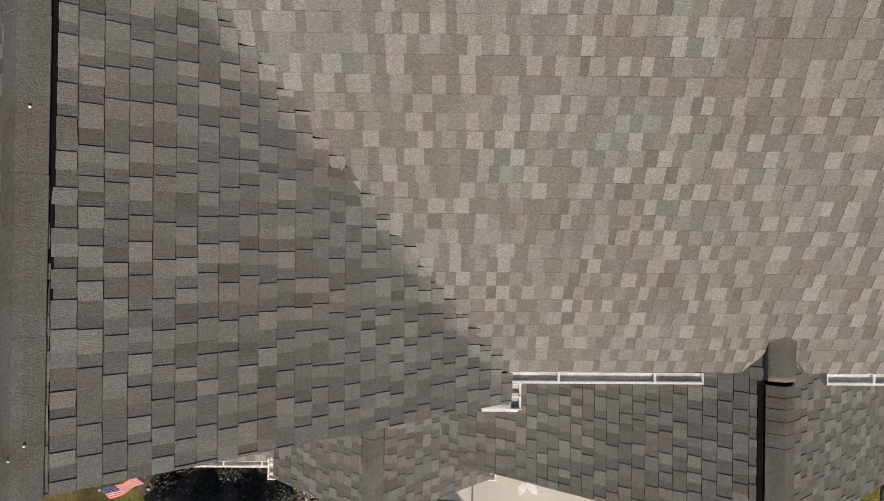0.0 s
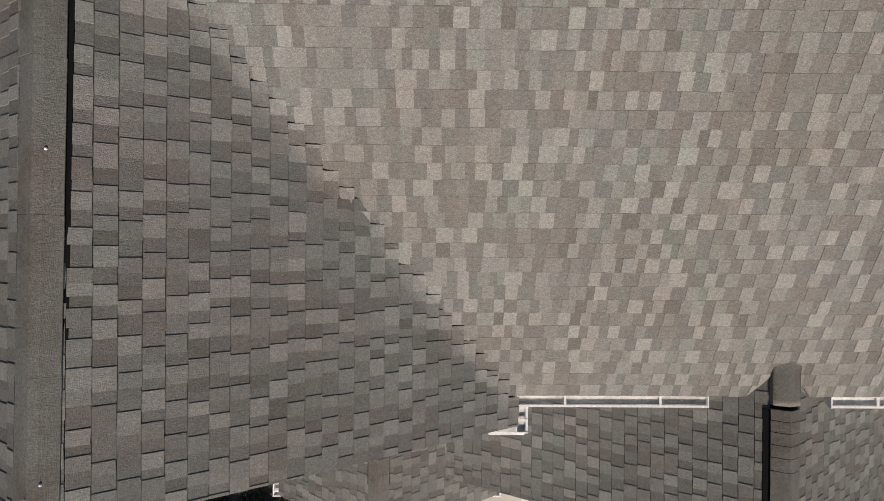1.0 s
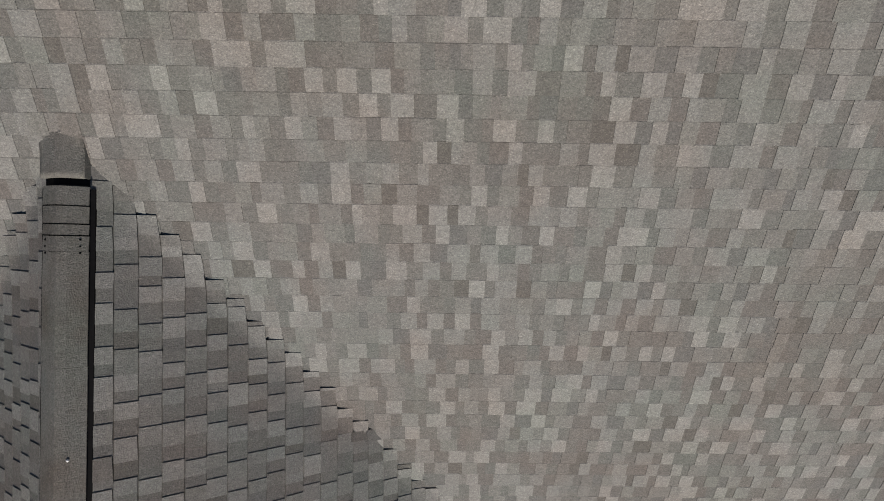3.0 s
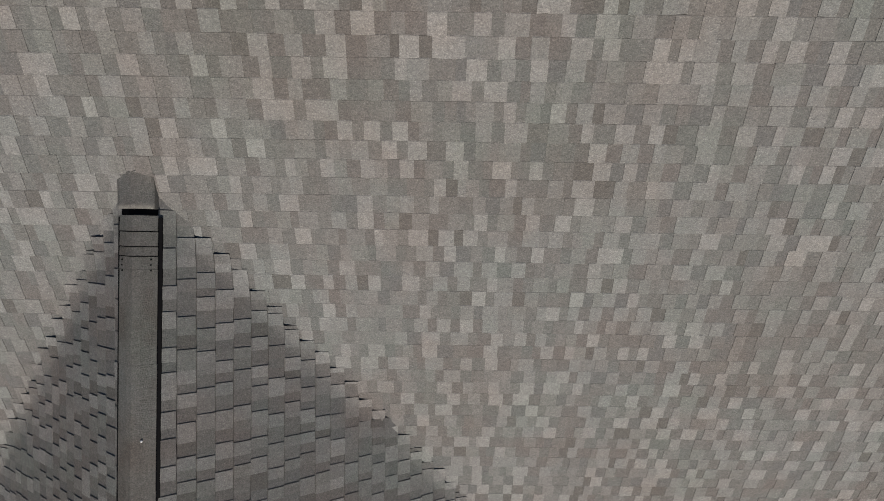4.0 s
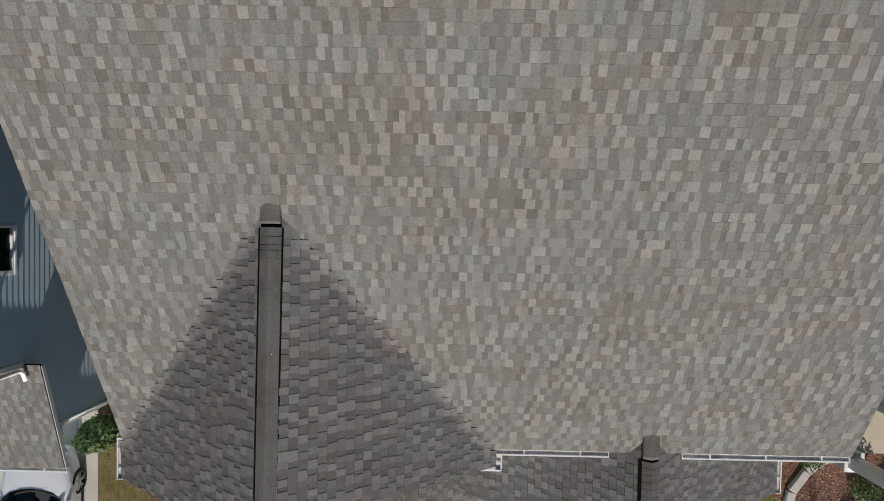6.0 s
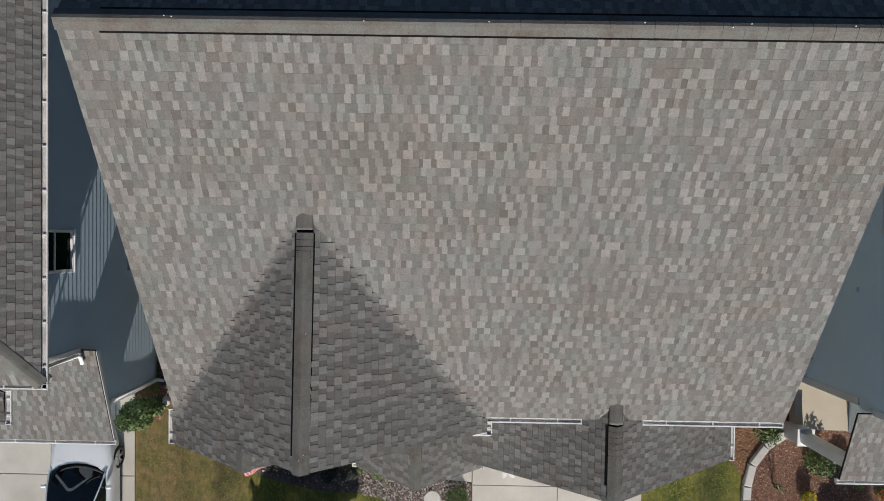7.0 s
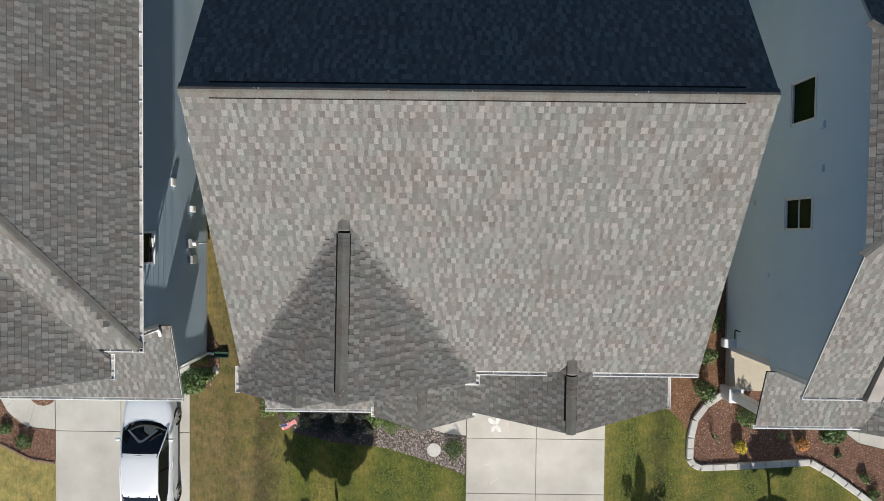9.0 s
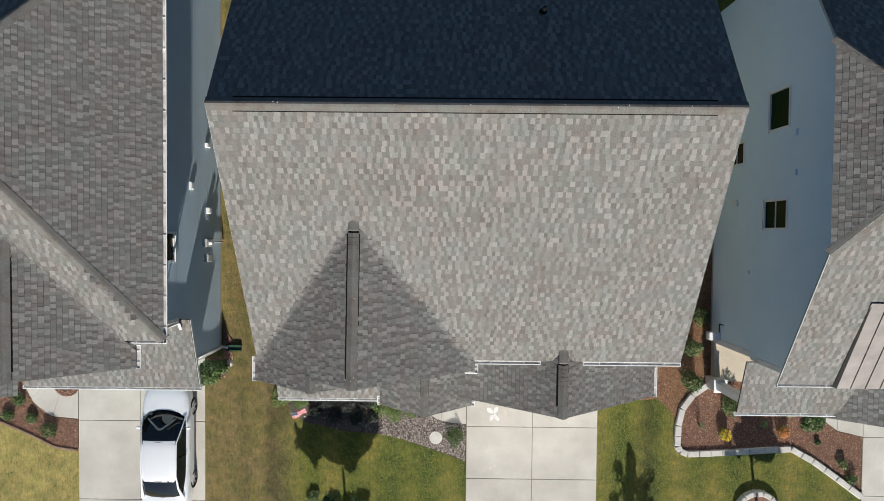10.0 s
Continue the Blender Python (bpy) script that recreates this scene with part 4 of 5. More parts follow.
def driveway(x0, x1, cuts_x, rows, label):
    base = box("driveway", x0, x1, rows[-1], rows[0], -0.05, 0.008, M_JOINT)
    tagged(base, label, "driveway", "", "structure")
    xs = [x0, *cuts_x, x1]
    for a, b in zip(rows[1:], rows):
        for c, d in zip(xs, xs[1:]):
            slab(base, c, d, a, b)
    return base


driveway(1.0, 6.1, [3.57], [-1.2, -3.75, -5.8, -7.9, -10.0, -12.1, -14.2], "pale concrete driveway in large slabs")
driveway(-14.18, -9.2, [-11.75, -9.78], [-0.76, -3.68, -6.8, -9.9, -13.0], "pale concrete driveway under the silver car")
driveway(16.4, 21.4, [18.9], [-1.5, -4.0, -6.3, -8.6, -10.9, -13.2], "pale concrete driveway")


def inside(poly, x, y):
    hit = False
    for (a, b), (c, d) in zip(poly, poly[1:] + poly[:1]):
        if (b > y) != (d > y) and x < a + (c - a) * (y - b) / (d - b):
            hit = not hit
    return hit


def scatter(poly, count, rng):
    xs, ys = [p[0] for p in poly], [p[1] for p in poly]
    done = 0
    while done < count:
        x, y = rng.uniform(min(xs), max(xs)), rng.uniform(min(ys), max(ys))
        if inside(poly, x, y):
            done += 1
            yield x, y


def chips(name, poly, count, z, mat, size, label, category, seed, round_ones=False):
    """Loose chips or pebbles over a bed, each a small solid of its own."""
    rng = random.Random(seed)
    verts, faces = [], []
    for x, y in scatter(poly, count, rng):
        a = rng.uniform(0, math.pi)
        l = rng.uniform(*size)
        w = l * (rng.uniform(0.6, 1.0) if round_ones else rng.uniform(0.25, 0.5))
        h = l * (0.45 if round_ones else 0.2)
        ca, sa = math.cos(a), math.sin(a)
        zz = z + rng.uniform(0, 0.02)
        b = len(verts)
        tilt = rng.uniform(-0.4, 0.4)
        for p, q, r in ((l, 0, 0), (0, w, 0), (-l, 0, 0), (0, -w, 0)):
            verts.append((x + p * ca - q * sa, y + p * sa + q * ca, zz + (p * tilt if not round_ones else 0)))
        k = 0.5 if round_ones else 0.75
        for p, q, r in ((l * k, 0, 0), (0, w * k, 0), (-l * k, 0, 0), (0, -w * k, 0)):
            verts.append((x + p * ca - q * sa, y + p * sa + q * ca, zz + h + (p * tilt if not round_ones else 0)))
        faces += [(b + 4, b + 5, b + 6, b + 7)] + [(b + j, b + (j + 1) % 4, b + 4 + (j + 1) % 4, b + 4 + j) for j in range(4)]
    return tagged(part(name, verts, faces, mat), label, category, "", "stuff")


def leaf_cloud(blobs, count, size, rng, flat=0.5):
    """Folded leaves through ellipsoid blobs (centre, radii)."""
    verts, faces = [], []
    weights = [r[0] * r[1] * r[2] for c, r in blobs]
    for _ in range(count):
        c, r = rng.choices(blobs, weights)[0]
        while True:
            d = Vector((rng.uniform(-1, 1), rng.uniform(-1, 1), rng.uniform(-1, 1)))
            if 0.25 < d.length < 1:
                break
        d = d * (1 if rng.random() < 0.35 else (0.8 + 0.25 * rng.random()) / d.length)
        p = Vector(c) + Vector((d.x * r[0], d.y * r[1], d.z * r[2]))
        n = (d.normalized() * (1 - flat) + Vector((rng.uniform(-1, 1), rng.uniform(-1, 1), rng.uniform(0, 1.2)))).normalized()
        u = n.orthogonal().normalized()
        u = Matrix.Rotation(rng.uniform(0, 6.28), 3, n) @ u
        w = n.cross(u)
        l = rng.uniform(*size)
        b = len(verts)
        verts += [p - u * l, p - w * l * 0.42 + n * l * 0.18, p + u * l, p + w * l * 0.42 + n * l * 0.18]
        faces += [(b, b + 1, b + 2), (b, b + 2, b + 3)]
    return verts, faces


def shrub(x, y, radius, height, label, leaf=(0.025, 0.05), count=700, mat=None, seed=0, lobes=5, name="shrub", group="", flowers=None):
    rng = random.Random(seed)
    ob = thing(name, label, name.replace("_", " "), (x, y, 0), group)
    for k in range(4):
        a = k * 1.6 + rng.random()
        tube("stem", [(0, 0, 0), (0.3 * radius * math.cos(a), 0.3 * radius * math.sin(a), height * 0.35), (0.6 * radius * math.cos(a), 0.6 * radius * math.sin(a), height * 0.7)], [0.012, 0.009, 0.004], M_TRUNK, ob, 5)
    blobs = [((0, 0, height * 0.5), (radius * 0.75, radius * 0.75, height * 0.5))]
    for k in range(lobes):
        a = 6.28 * k / lobes + rng.random()
        d = radius * rng.uniform(0.35, 0.65)
        blobs.append(((d * math.cos(a), d * math.sin(a), height * rng.uniform(0.35, 0.7)), (radius * rng.uniform(0.3, 0.5), radius * rng.uniform(0.3, 0.5), height * rng.uniform(0.25, 0.4))))
    part("foliage", *leaf_cloud(blobs, count, leaf, rng), mat or M_LEAF, ob)
    if flowers:
        top = [(c + Vector((0, 0, r[2] * 0.4)) if isinstance(c, Vector) else (c[0], c[1], c[2] + r[2] * 0.35), r) for c, r in blobs]
        part("blossom", *leaf_cloud(top, count, (0.025, 0.045), rng), flowers, ob)
    return ob


def tree(x, y, height, clear, spread, label, seed, count=3200, narrow=False, limbs=9, rise=(0.14, 0.24)):
    """A young tree: tapered trunk, limbs and a crown of separate leaves in uneven clumps."""
    rng = random.Random(seed)
    ob = thing("tree", label, "tree", (x, y, 0))
    lean = (rng.uniform(-0.05, 0.05), rng.uniform(-0.05, 0.05))
    tube("trunk", [(0, 0, -0.05), (lean[0] * 0.5, lean[1] * 0.5, clear), (lean[0], lean[1], height * 0.75)], [0.065, 0.05, 0.015], M_TRUNK, ob, 9)
    blobs = []
    for k in range(limbs):
        a = 2.4 * k + rng.uniform(-0.3, 0.3)
        low = k < limbs * 0.45 and not narrow
        if low and math.sin(a) < -0.72:
            a += 1.5
        z0 = clear + (height * 0.7 - clear) * k / limbs
        reach = spread * (1 - 0.55 * k / limbs) * rng.uniform(0.65, 1.0)
        reach = spread * rng.uniform(0.8, 1.0) if low else reach
        tip = Vector((reach * math.cos(a), reach * math.sin(a), z0 + (height - z0) * (rng.uniform(0.3, 0.5) if narrow else rng.uniform(*rise) if low else rng.uniform(0.06, 0.2))))
        tube("limb", [(lean[0] * 0.6, lean[1] * 0.6, z0), (tip.x * 0.5, tip.y * 0.5, z0 + (tip.z - z0) * 0.6), tip], [0.025, 0.016, 0.005], M_TRUNK, ob, 6)
        for f in ((0.58, 0.74, 0.88, 1.0) if low else (0.4, 0.62, 0.82, 1.0)):
            c = Vector((tip.x * f, tip.y * f, z0 + (tip.z - z0) * f))
            r = spread * (0.125 if narrow else 0.15) * rng.uniform(0.6, 1.4)
            blobs.append((tuple(c), (r, r, r * rng.uniform(0.6, 1.0))))
    blobs.append(((lean[0], lean[1], height * 0.85), (spread * (0.08 if narrow else 0.3), spread * (0.08 if narrow else 0.3), height * (0.12 if narrow else 0.16))))
    part("crown", *leaf_cloud(blobs, count, (0.04, 0.085), rng), M_LEAF, ob, "dense green leaves")
    return ob


def broad_tree(x, y, centre, spread, depth, label, seed, count):
    """A young tree with one broad crown: limbs fan out from the trunk, and leafy twigs stand out all round."""
    rng = random.Random(seed)
    ob = thing("tree", label, "tree", (x, y, 0))
    fork = centre - depth * 0.8
    tube("trunk", [(0, 0, -0.05), (0.02, 0.01, fork * 0.6), (0.0, 0.02, fork), (0.02, 0, centre + depth * 0.6)], [0.06, 0.05, 0.045, 0.012], M_TRUNK, ob, 9)
    blobs = [((0, 0, centre), (spread * 0.62, spread * 0.62, depth * 0.8))]
    for k in range(26):
        a = 2.4 * k + rng.uniform(-0.25, 0.25)
        f = ((k + 0.5) / 26) ** 0.5
        reach = spread * f * rng.uniform(0.85, 1.05)
        tip = Vector((reach * math.cos(a), reach * math.sin(a), centre + depth * (math.sqrt(max(0.0, 1 - f * f)) * (0.9 if math.sin(a) < -0.25 else rng.choice((-0.8, 0.9))) - 0.15 * f)))
        tube("limb", [(0, 0.02, fork + 0.1), (tip.x * 0.45, tip.y * 0.45, fork + (tip.z - fork) * 0.65), tip], [0.022, 0.014, 0.004], M_TRUNK, ob, 6)
        r = spread * rng.uniform(0.13, 0.24)
        blobs.append((tuple(tip * 1.0), (r, r, r * 0.8)))
        for _ in range(2):
            d = Vector((math.cos(a + rng.uniform(-0.9, 0.9)), math.sin(a + rng.uniform(-0.9, 0.9)), rng.uniform(-0.5, 0.3))) * (r + rng.uniform(0.0, 0.12))
            blobs.append((tuple(tip + d), (0.09, 0.09, 0.1)))
    part("crown", *leaf_cloud(blobs, count, (0.05, 0.1), rng), M_LEAF, ob, "dense green leaves")
    return ob


# ---- beds and paths ----
MAIN_BED = [(-5.95, -1.2), (-6.15, -2.3), (-5.9, -3.2), (-5.3, -3.65), (-3.8, -4.0), (-2.0, -4.12), (-1.3, -4.35), (0.0, -4.78), (0.98, -5.15), (0.98, -3.66), (0.42, -3.64), (-0.3, -3.42), (-0.48, -3.0), (-0.45, -1.5)]
sheet("planting_bed", MAIN_BED, 0.012, M_PEBBLE_BED, "planting bed of brown soil and pale pebbles", "planting bed")
PEBBLE_PART = [(-2.3, -2.3), (-2.3, -4.1), (-1.3, -4.33), (0.0, -4.75), (0.96, -5.1), (0.96, -3.68), (0.42, -3.66), (-0.3, -3.44), (-0.5, -3.0), (-0.5, -2.3)]
chips("pebbles", PEBBLE_PART, 5200, 0.015, M_PEBBLES, (0.018, 0.045), "pinkish grey river pebbles lying in the bed", "pebbles", 71, True)
chips("pebbles", [(-5.9, -1.9), (-6.05, -2.3), (-5.85, -3.15), (-5.25, -3.6), (-3.8, -3.96), (-2.3, -4.06), (-2.3, -1.9)], 450, 0.015, M_PEBBLES, (0.016, 0.038), "grey pebbles in the shaded bed", "pebbles", 72, True)
EAST_BED = [(10.4, -0.12), (10.4, -1.9), (9.75, -2.35), (9.38, -3.1), (9.32, -4.45), (9.6, -4.62), (11.4, -4.52), (13.5, -4.34), (14.4, -4.8), (16.35, -6.2), (16.38, -4.0), (15.4, -3.77), (14.78, -3.32), (14.4, -2.8), (14.2, -1.8), (12.6, -1.8), (12.6, -0.12)]
sheet("mulch_bed", EAST_BED, 0.03, M_MULCH, "bed of red-brown mulch inside a kerb", "mulch bed", 0.08)
chips("mulch_chips", EAST_BED, 15000, 0.03, M_CHIPS, (0.016, 0.042), "red-brown bark chips", "mulch", 73)
SIDE_BED = [(7.25, -2.3), (7.8, -2.65), (8.4, -2.58), (8.85, -3.0), (9.1, -3.3), (9.28, -3.25), (9.4, -2.9), (9.78, -2.36), (10.3, -1.95), (10.4, -1.6), (10.4, 12.4), (9.0, 12.4), (9.2, 4.0), (8.7, 0.5), (7.3, -0.6)]
sheet("mulch_bed", SIDE_BED, 0.012, M_MULCH_DRY, "strip of red-brown mulch between the houses", "mulch bed")
chips("mulch_chips", SIDE_BED, 11000, 0.014, M_CHIPS_DRY, (0.02, 0.045), "red-brown bark chips", "mulch", 74)
WEST_BED = [(-17.9, -1.9), (-17.5, -3.6), (-16.0, -4.25), (-15.1, -4.68), (-14.2, -4.8), (-14.2, -3.65), (-15.17, -3.58), (-15.94, -3.0), (-16.2, -2.5), (-16.2, -1.6)]
sheet("mulch_bed", WEST_BED, 0.02, M_MULCH, "bed of red-brown mulch beside the walk", "mulch bed")
chips("mulch_chips", WEST_BED, 4600, 0.022, M_CHIPS, (0.016, 0.042), "red-brown bark chips", "mulch", 75)
CORNER_BED = [(-8.5, 0.1), (-8.5, -1.15), (-9.15, -1.2), (-9.15, -2.1), (-8.45, -1.95), (-8.1, -1.3), (-8.15, -0.5)]
sheet("mulch_bed", CORNER_BED, 0.012, M_MULCH, "strip of mulch along the slate blue wall", "mulch bed")
chips("mulch_chips", CORNER_BED, 700, 0.014, M_CHIPS, (0.025, 0.06), "red-brown bark chips", "mulch", 76)


def walkway(pts, cuts, label):
    """A curved concrete walk, split into slabs by cuts (x at y = -3, slant in x per metre of y)."""
    base = sheet("walkway", pts, 0.006, M_JOINT, label, "walkway")
    xs = [p[0] for p in pts]
    edges = [(min(xs) - 0.01, 0), *cuts, (max(xs) + 0.01, 0)]
    for a, b in zip(edges, edges[1:]):
        clip = list(pts)
        for (at, slant), sign in ((a, 1), (b, -1)):
            out = []
            for p, q in zip(clip, clip[1:] + clip[:1]):
                dp, dq = [(e[0] - at - slant * (e[1] + 3)) * sign - 0.006 for e in (p, q)]
                if dp >= 0:
                    out.append(p)
                if (dp >= 0) != (dq >= 0):
                    f = dp / (dp - dq)
                    out.append((p[0] + f * (q[0] - p[0]), p[1] + f * (q[1] - p[1])))
            clip = out
        k = len(clip)
        vs = [(x, y, 0.034) for x, y in clip] + [(x, y, -0.05) for x, y in clip]
        part("slab", vs, [tuple(range(k)), tuple(reversed(range(k, 2 * k)))] + [(j, j + k, (j + 1) % k + k, (j + 1) % k) for j in range(k)], M_CONCRETE, base)
    return base


walkway([(-0.5, -1.6), (-0.48, -3.0), (-0.42, -3.3), (-0.1, -3.52), (0.42, -3.62), (0.985, -3.66), (0.985, -1.6)], [(0.02, 0)], "curved concrete walk to the entry")
walkway([(-16.25, -1.6), (-16.2, -2.5), (-15.94, -2.98), (-15.55, -3.35), (-15.17, -3.55), (-14.19, -3.63), (-14.19, -1.6)], [(-16.215, 1.15), (-15.01, 0.3)], "curved concrete walk to the entry")


walkway([(14.7, -1.6), (14.35, -2.3), (14.45, -2.8), (14.8, -3.3), (15.4, -3.75), (16.39, -3.98), (16.39, -1.6)], [(15.4, 0)], "curved concrete walk to the entry")

sheet("mulch_bed", [(-14.62 + 0.5 * math.cos(2 * math.pi * k / 16), -2.32 + 0.44 * math.sin(2 * math.pi * k / 16)) for k in range(16)], 0.045, M_MULCH, "small round patch of mulch set into the walk", "mulch bed", 0.06)
chips("mulch_chips", [(-14.62 + 0.48 * math.cos(2 * math.pi * k / 16), -2.32 + 0.42 * math.sin(2 * math.pi * k / 16)) for k in range(16)], 420, 0.047, M_CHIPS, (0.02, 0.05), "red-brown bark chips", "mulch", 77)


def kerb(path, label, width=0.24, height=0.13, block=0.5, mat=None, name="kerb", closed=False):
    """Cast blocks laid end to end along a path."""
    mat = mat or M_KERB
    ob = thing(name, label, name.replace("_", " "))
    rng = random.Random(5)
    pts = [Vector((*p, 0)) for p in path]
    for p, q in zip(pts, pts[1:]):
        n = max(1, round((q - p).length / block))
        for k in range(n):
            a, b = p.lerp(q, k / n), p.lerp(q, (k + 1) / n)
            d = (b - a).normalized()
            s = Vector((d.y, -d.x, 0))
            bm = bmesh.new()
            l = (b - a).length
            m = Matrix((d, -s, Vector((0, 0, 1)))).transposed().to_4x4()
            m.translation = a
            h = height + rng.uniform(-0.008, 0.008)
            add_box(bm, 0.006, l - 0.006, -width / 2, width / 2, -0.06, h, m)
            bmesh.ops.bevel(bm, geom=[e for e in bm.edges if all(v.co.z > 0 for v in e.verts)], offset=0.022, segments=1, affect="EDGES")
            from_bm("kerb_block", bm, mat, ob)
    return ob


kerb([(10.35, -1.98), (9.75, -2.4), (9.36, -2.95), (9.22, -3.6), (9.2, -4.4), (9.32, -4.6), (9.6, -4.72), (11.4, -4.62), (13.1, -4.5), (13.6, -4.46), (14.45, -4.93), (15.4, -5.6), (16.38, -6.32)], "pale cast concrete kerb round the mulch bed")
kerb([(12.35 + 0.8 * math.cos(a), -7.0 + 0.8 * math.sin(a)) for a in [2 * math.pi * k / 14 for k in range(15)]], "ring of pale kerb blocks round a young tree", 0.2, 0.2, 0.5, name="tree_ring")
sheet("mulch_bed", [(12.35 + 0.72 * math.cos(2 * math.pi * k / 16), -7.0 + 0.72 * math.sin(2 * math.pi * k / 16)) for k in range(16)], 0.1, M_MULCH, "mulch inside the tree ring", "mulch bed", 0.12)
M_EDGING = mottled("brown_brick_edging", (0.20, 0.12, 0.085), (0.30, 0.20, 0.15), 4, 60, 0.9)
kerb([(-17.9, -3.45), (-17.3, -3.74), (-15.96, -4.32), (-15.07, -4.76), (-14.22, -4.88)], "brown brick edging of the mulch bed", 0.1, 0.08, 0.22, M_EDGING, "bed_edging")

# ---- plants ----
broad_tree(-3.66, -7.35, 1.72, 1.38, 0.5, "young leafy tree on the front lawn", 81, 20000)
tree(12.35, -7.0, 2.6, 0.95, 1.0, "small round tree in a ring of kerb blocks", 82, 13000, limbs=18, rise=(0.2, 0.32))
tree(7.85, -9.9, 3.15, 0.4, 1.15, "slim young tree on the lawn", 84, 3000, True, 12)
BRIGHT_SHRUBS = (0, 1, 5, 6, 7)
for k, (x, y, r, h) in enumerate(((-6.15, -2.55, 0.5, 0.6), (-5.45, -2.75, 0.4, 0.55), (-4.4, -2.7, 0.42, 0.6), (-3.6, -2.75, 0.45, 0.65), (-2.85, -2.7, 0.45, 0.7), (-2.3, -2.9, 0.42, 0.6), (-1.8, -3.2, 0.42, 0.5), (-1.1, -3.12, 0.36, 0.4), (-4.9, -3.2, 0.34, 0.35), (-4.1, -3.35, 0.36, 0.35), (-3.3, -3.4, 0.34, 0.32), (-2.65, -3.35, 0.32, 0.35))):
    shrub(x, y, r, h, "low green shrub in front of the porch" if k in BRIGHT_SHRUBS else "low dark-leaved shrub in front of the porch", count=850, mat=M_LEAF_BRIGHT if k in BRIGHT_SHRUBS else M_LEAF_DARK, seed=100 + k, group="porch shrubs")
shrub(0.55, -4.1, 0.42, 0.34, "dense dark green shrub among pebbles", count=900, seed=110)
shrub(-8.85, -1.62, 0.56, 1.3, "leafy green bush at the corner of the slate blue house", (0.04, 0.08), 2000, seed=111)
shrub(-8.5, -1.45, 0.36, 1.15, "leafy green bush at the corner of the slate blue house", (0.04, 0.08), 1400, seed=112)
shrub(9.5, -0.5, 0.42, 1.0, "rounded green shrub in red mulch", (0.03, 0.06), 850, seed=113, group="shrubs between the houses")
shrub(9.5, -1.75, 0.45, 1.0, "rounded green shrub in red mulch", (0.03, 0.06), 900, seed=114, group="shrubs between the houses")
shrub(9.85, 0.7, 0.38, 0.55, "rounded green shrub in red mulch", (0.03, 0.06), 700, seed=115, group="shrubs between the houses")
shrub(11.05, -2.7, 0.45, 1.05, "grey-green shrub in the kerbed bed", (0.035, 0.07), 800, seed=116)
shrub(12.0, -2.75, 0.3, 0.4, "pale green plant in the kerbed bed", (0.035, 0.07), 300, M_LEAF_PALE, 117)
shrub(14.4, -3.35, 0.48, 0.45, "bright green clump of grass-like leaves", (0.05, 0.1), 700, seed=118)
shrub(10.95, -3.85, 0.28, 0.45, "yellow chrysanthemum in full bloom", count=380, seed=119, name="flowers", flowers=M_YELLOW)
shrub(13.2, -3.75, 0.28, 0.42, "orange chrysanthemum in full bloom", count=380, seed=120, name="flowers", flowers=M_ORANGE)
for k, (x, y, r) in enumerate(((15.55, -5.0, 0.22), (15.9, -5.6, 0.26), (13.4, -3.0, 0.2), (14.6, -4.2, 0.12), (12.5, -3.5, 0.14))):
    shrub(x, y, r, r * 1.6, "small pale green perennial", (0.03, 0.07), 200, M_LEAF_PALE if k % 2 == 0 else None, 130 + k, 3, "plant", "perennials in the mulch")
shrub(10.0, -3.5, 0.16, 0.75, "thin dark bare sapling in mulch", (0.02, 0.05), 60, seed=136, lobes=2, name="sapling")
for k, (x, y, r) in enumerate(((-16.45, -2.85, 0.3), (-15.95, -3.6, 0.27), (-15.25, -4.05, 0.36), (-16.9, -3.5, 0.27))):
    shrub(x, y, r, r * 1.0, "green shrub in mulch beside the walk", count=600, seed=140 + k, group="shrubs beside the walk")
for k, (x, y, r) in enumerate(((-4.1, -6.95, 0.36), (-3.05, -6.9, 0.36), (-3.55, -7.05, 0.36), (-4.95, -6.6, 0.28))):
    shrub(x, y, r, r * (0.75 if k < 3 else 0.6), "low green plant round the tree trunk", (0.03, 0.07), 420, M_LEAF_PALE if k == 3 else None, 150 + k, group="plants round the tree")

# ---- silver car ----
def wheel(parent, x, y, out):
    bm = bmesh.new()
    rings = []
    prof = [(0.235, -0.105), (0.315, -0.105), (0.335, -0.08), (0.335, 0.08), (0.315, 0.105), (0.235, 0.105), (0.225, 0.0)]
    n = 24
    for j in range(n):
        a = 2 * math.pi * j / n
        rings.append([bm.verts.new((x + w * out, y + r * math.cos(a), 0.335 + r * math.sin(a))) for r, w in prof])
    for j in range(n):
        for i in range(len(prof)):
            bm.faces.new((rings[j][i], rings[j][(i + 1) % 7], rings[(j + 1) % n][(i + 1) % 7], rings[(j + 1) % n][i]))
    bmesh.ops.recalc_face_normals(bm, faces=bm.faces[:])
    w = from_bm("wheel", bm, M_TYRE, parent, "black tyre", True)
    bm = bmesh.new()
    for j in range(10):
        m = Matrix.Translation((x + 0.075 * out, y, 0.335)) @ Matrix.Rotation(2 * math.pi * (j + (0.22 if j % 2 else -0.22)) / 10, 4, "X")
        add_box(bm, -0.012, 0.022, -0.014, 0.014, 0.0, 0.225, m)
    m = Matrix.Translation((x, y, 0.335)) @ Matrix.Rotation(math.pi / 2, 4, "Y")
    bmesh.ops.create_cone(bm, cap_ends=False, segments=24, radius1=0.235, radius2=0.235, depth=0.19, matrix=m)
    bmesh.ops.create_cone(bm, cap_ends=True, segments=12, radius1=0.05, radius2=0.05, depth=0.2, matrix=m)
    from_bm("rim", bm, M_RIM, w, "ten-spoke alloy rim")


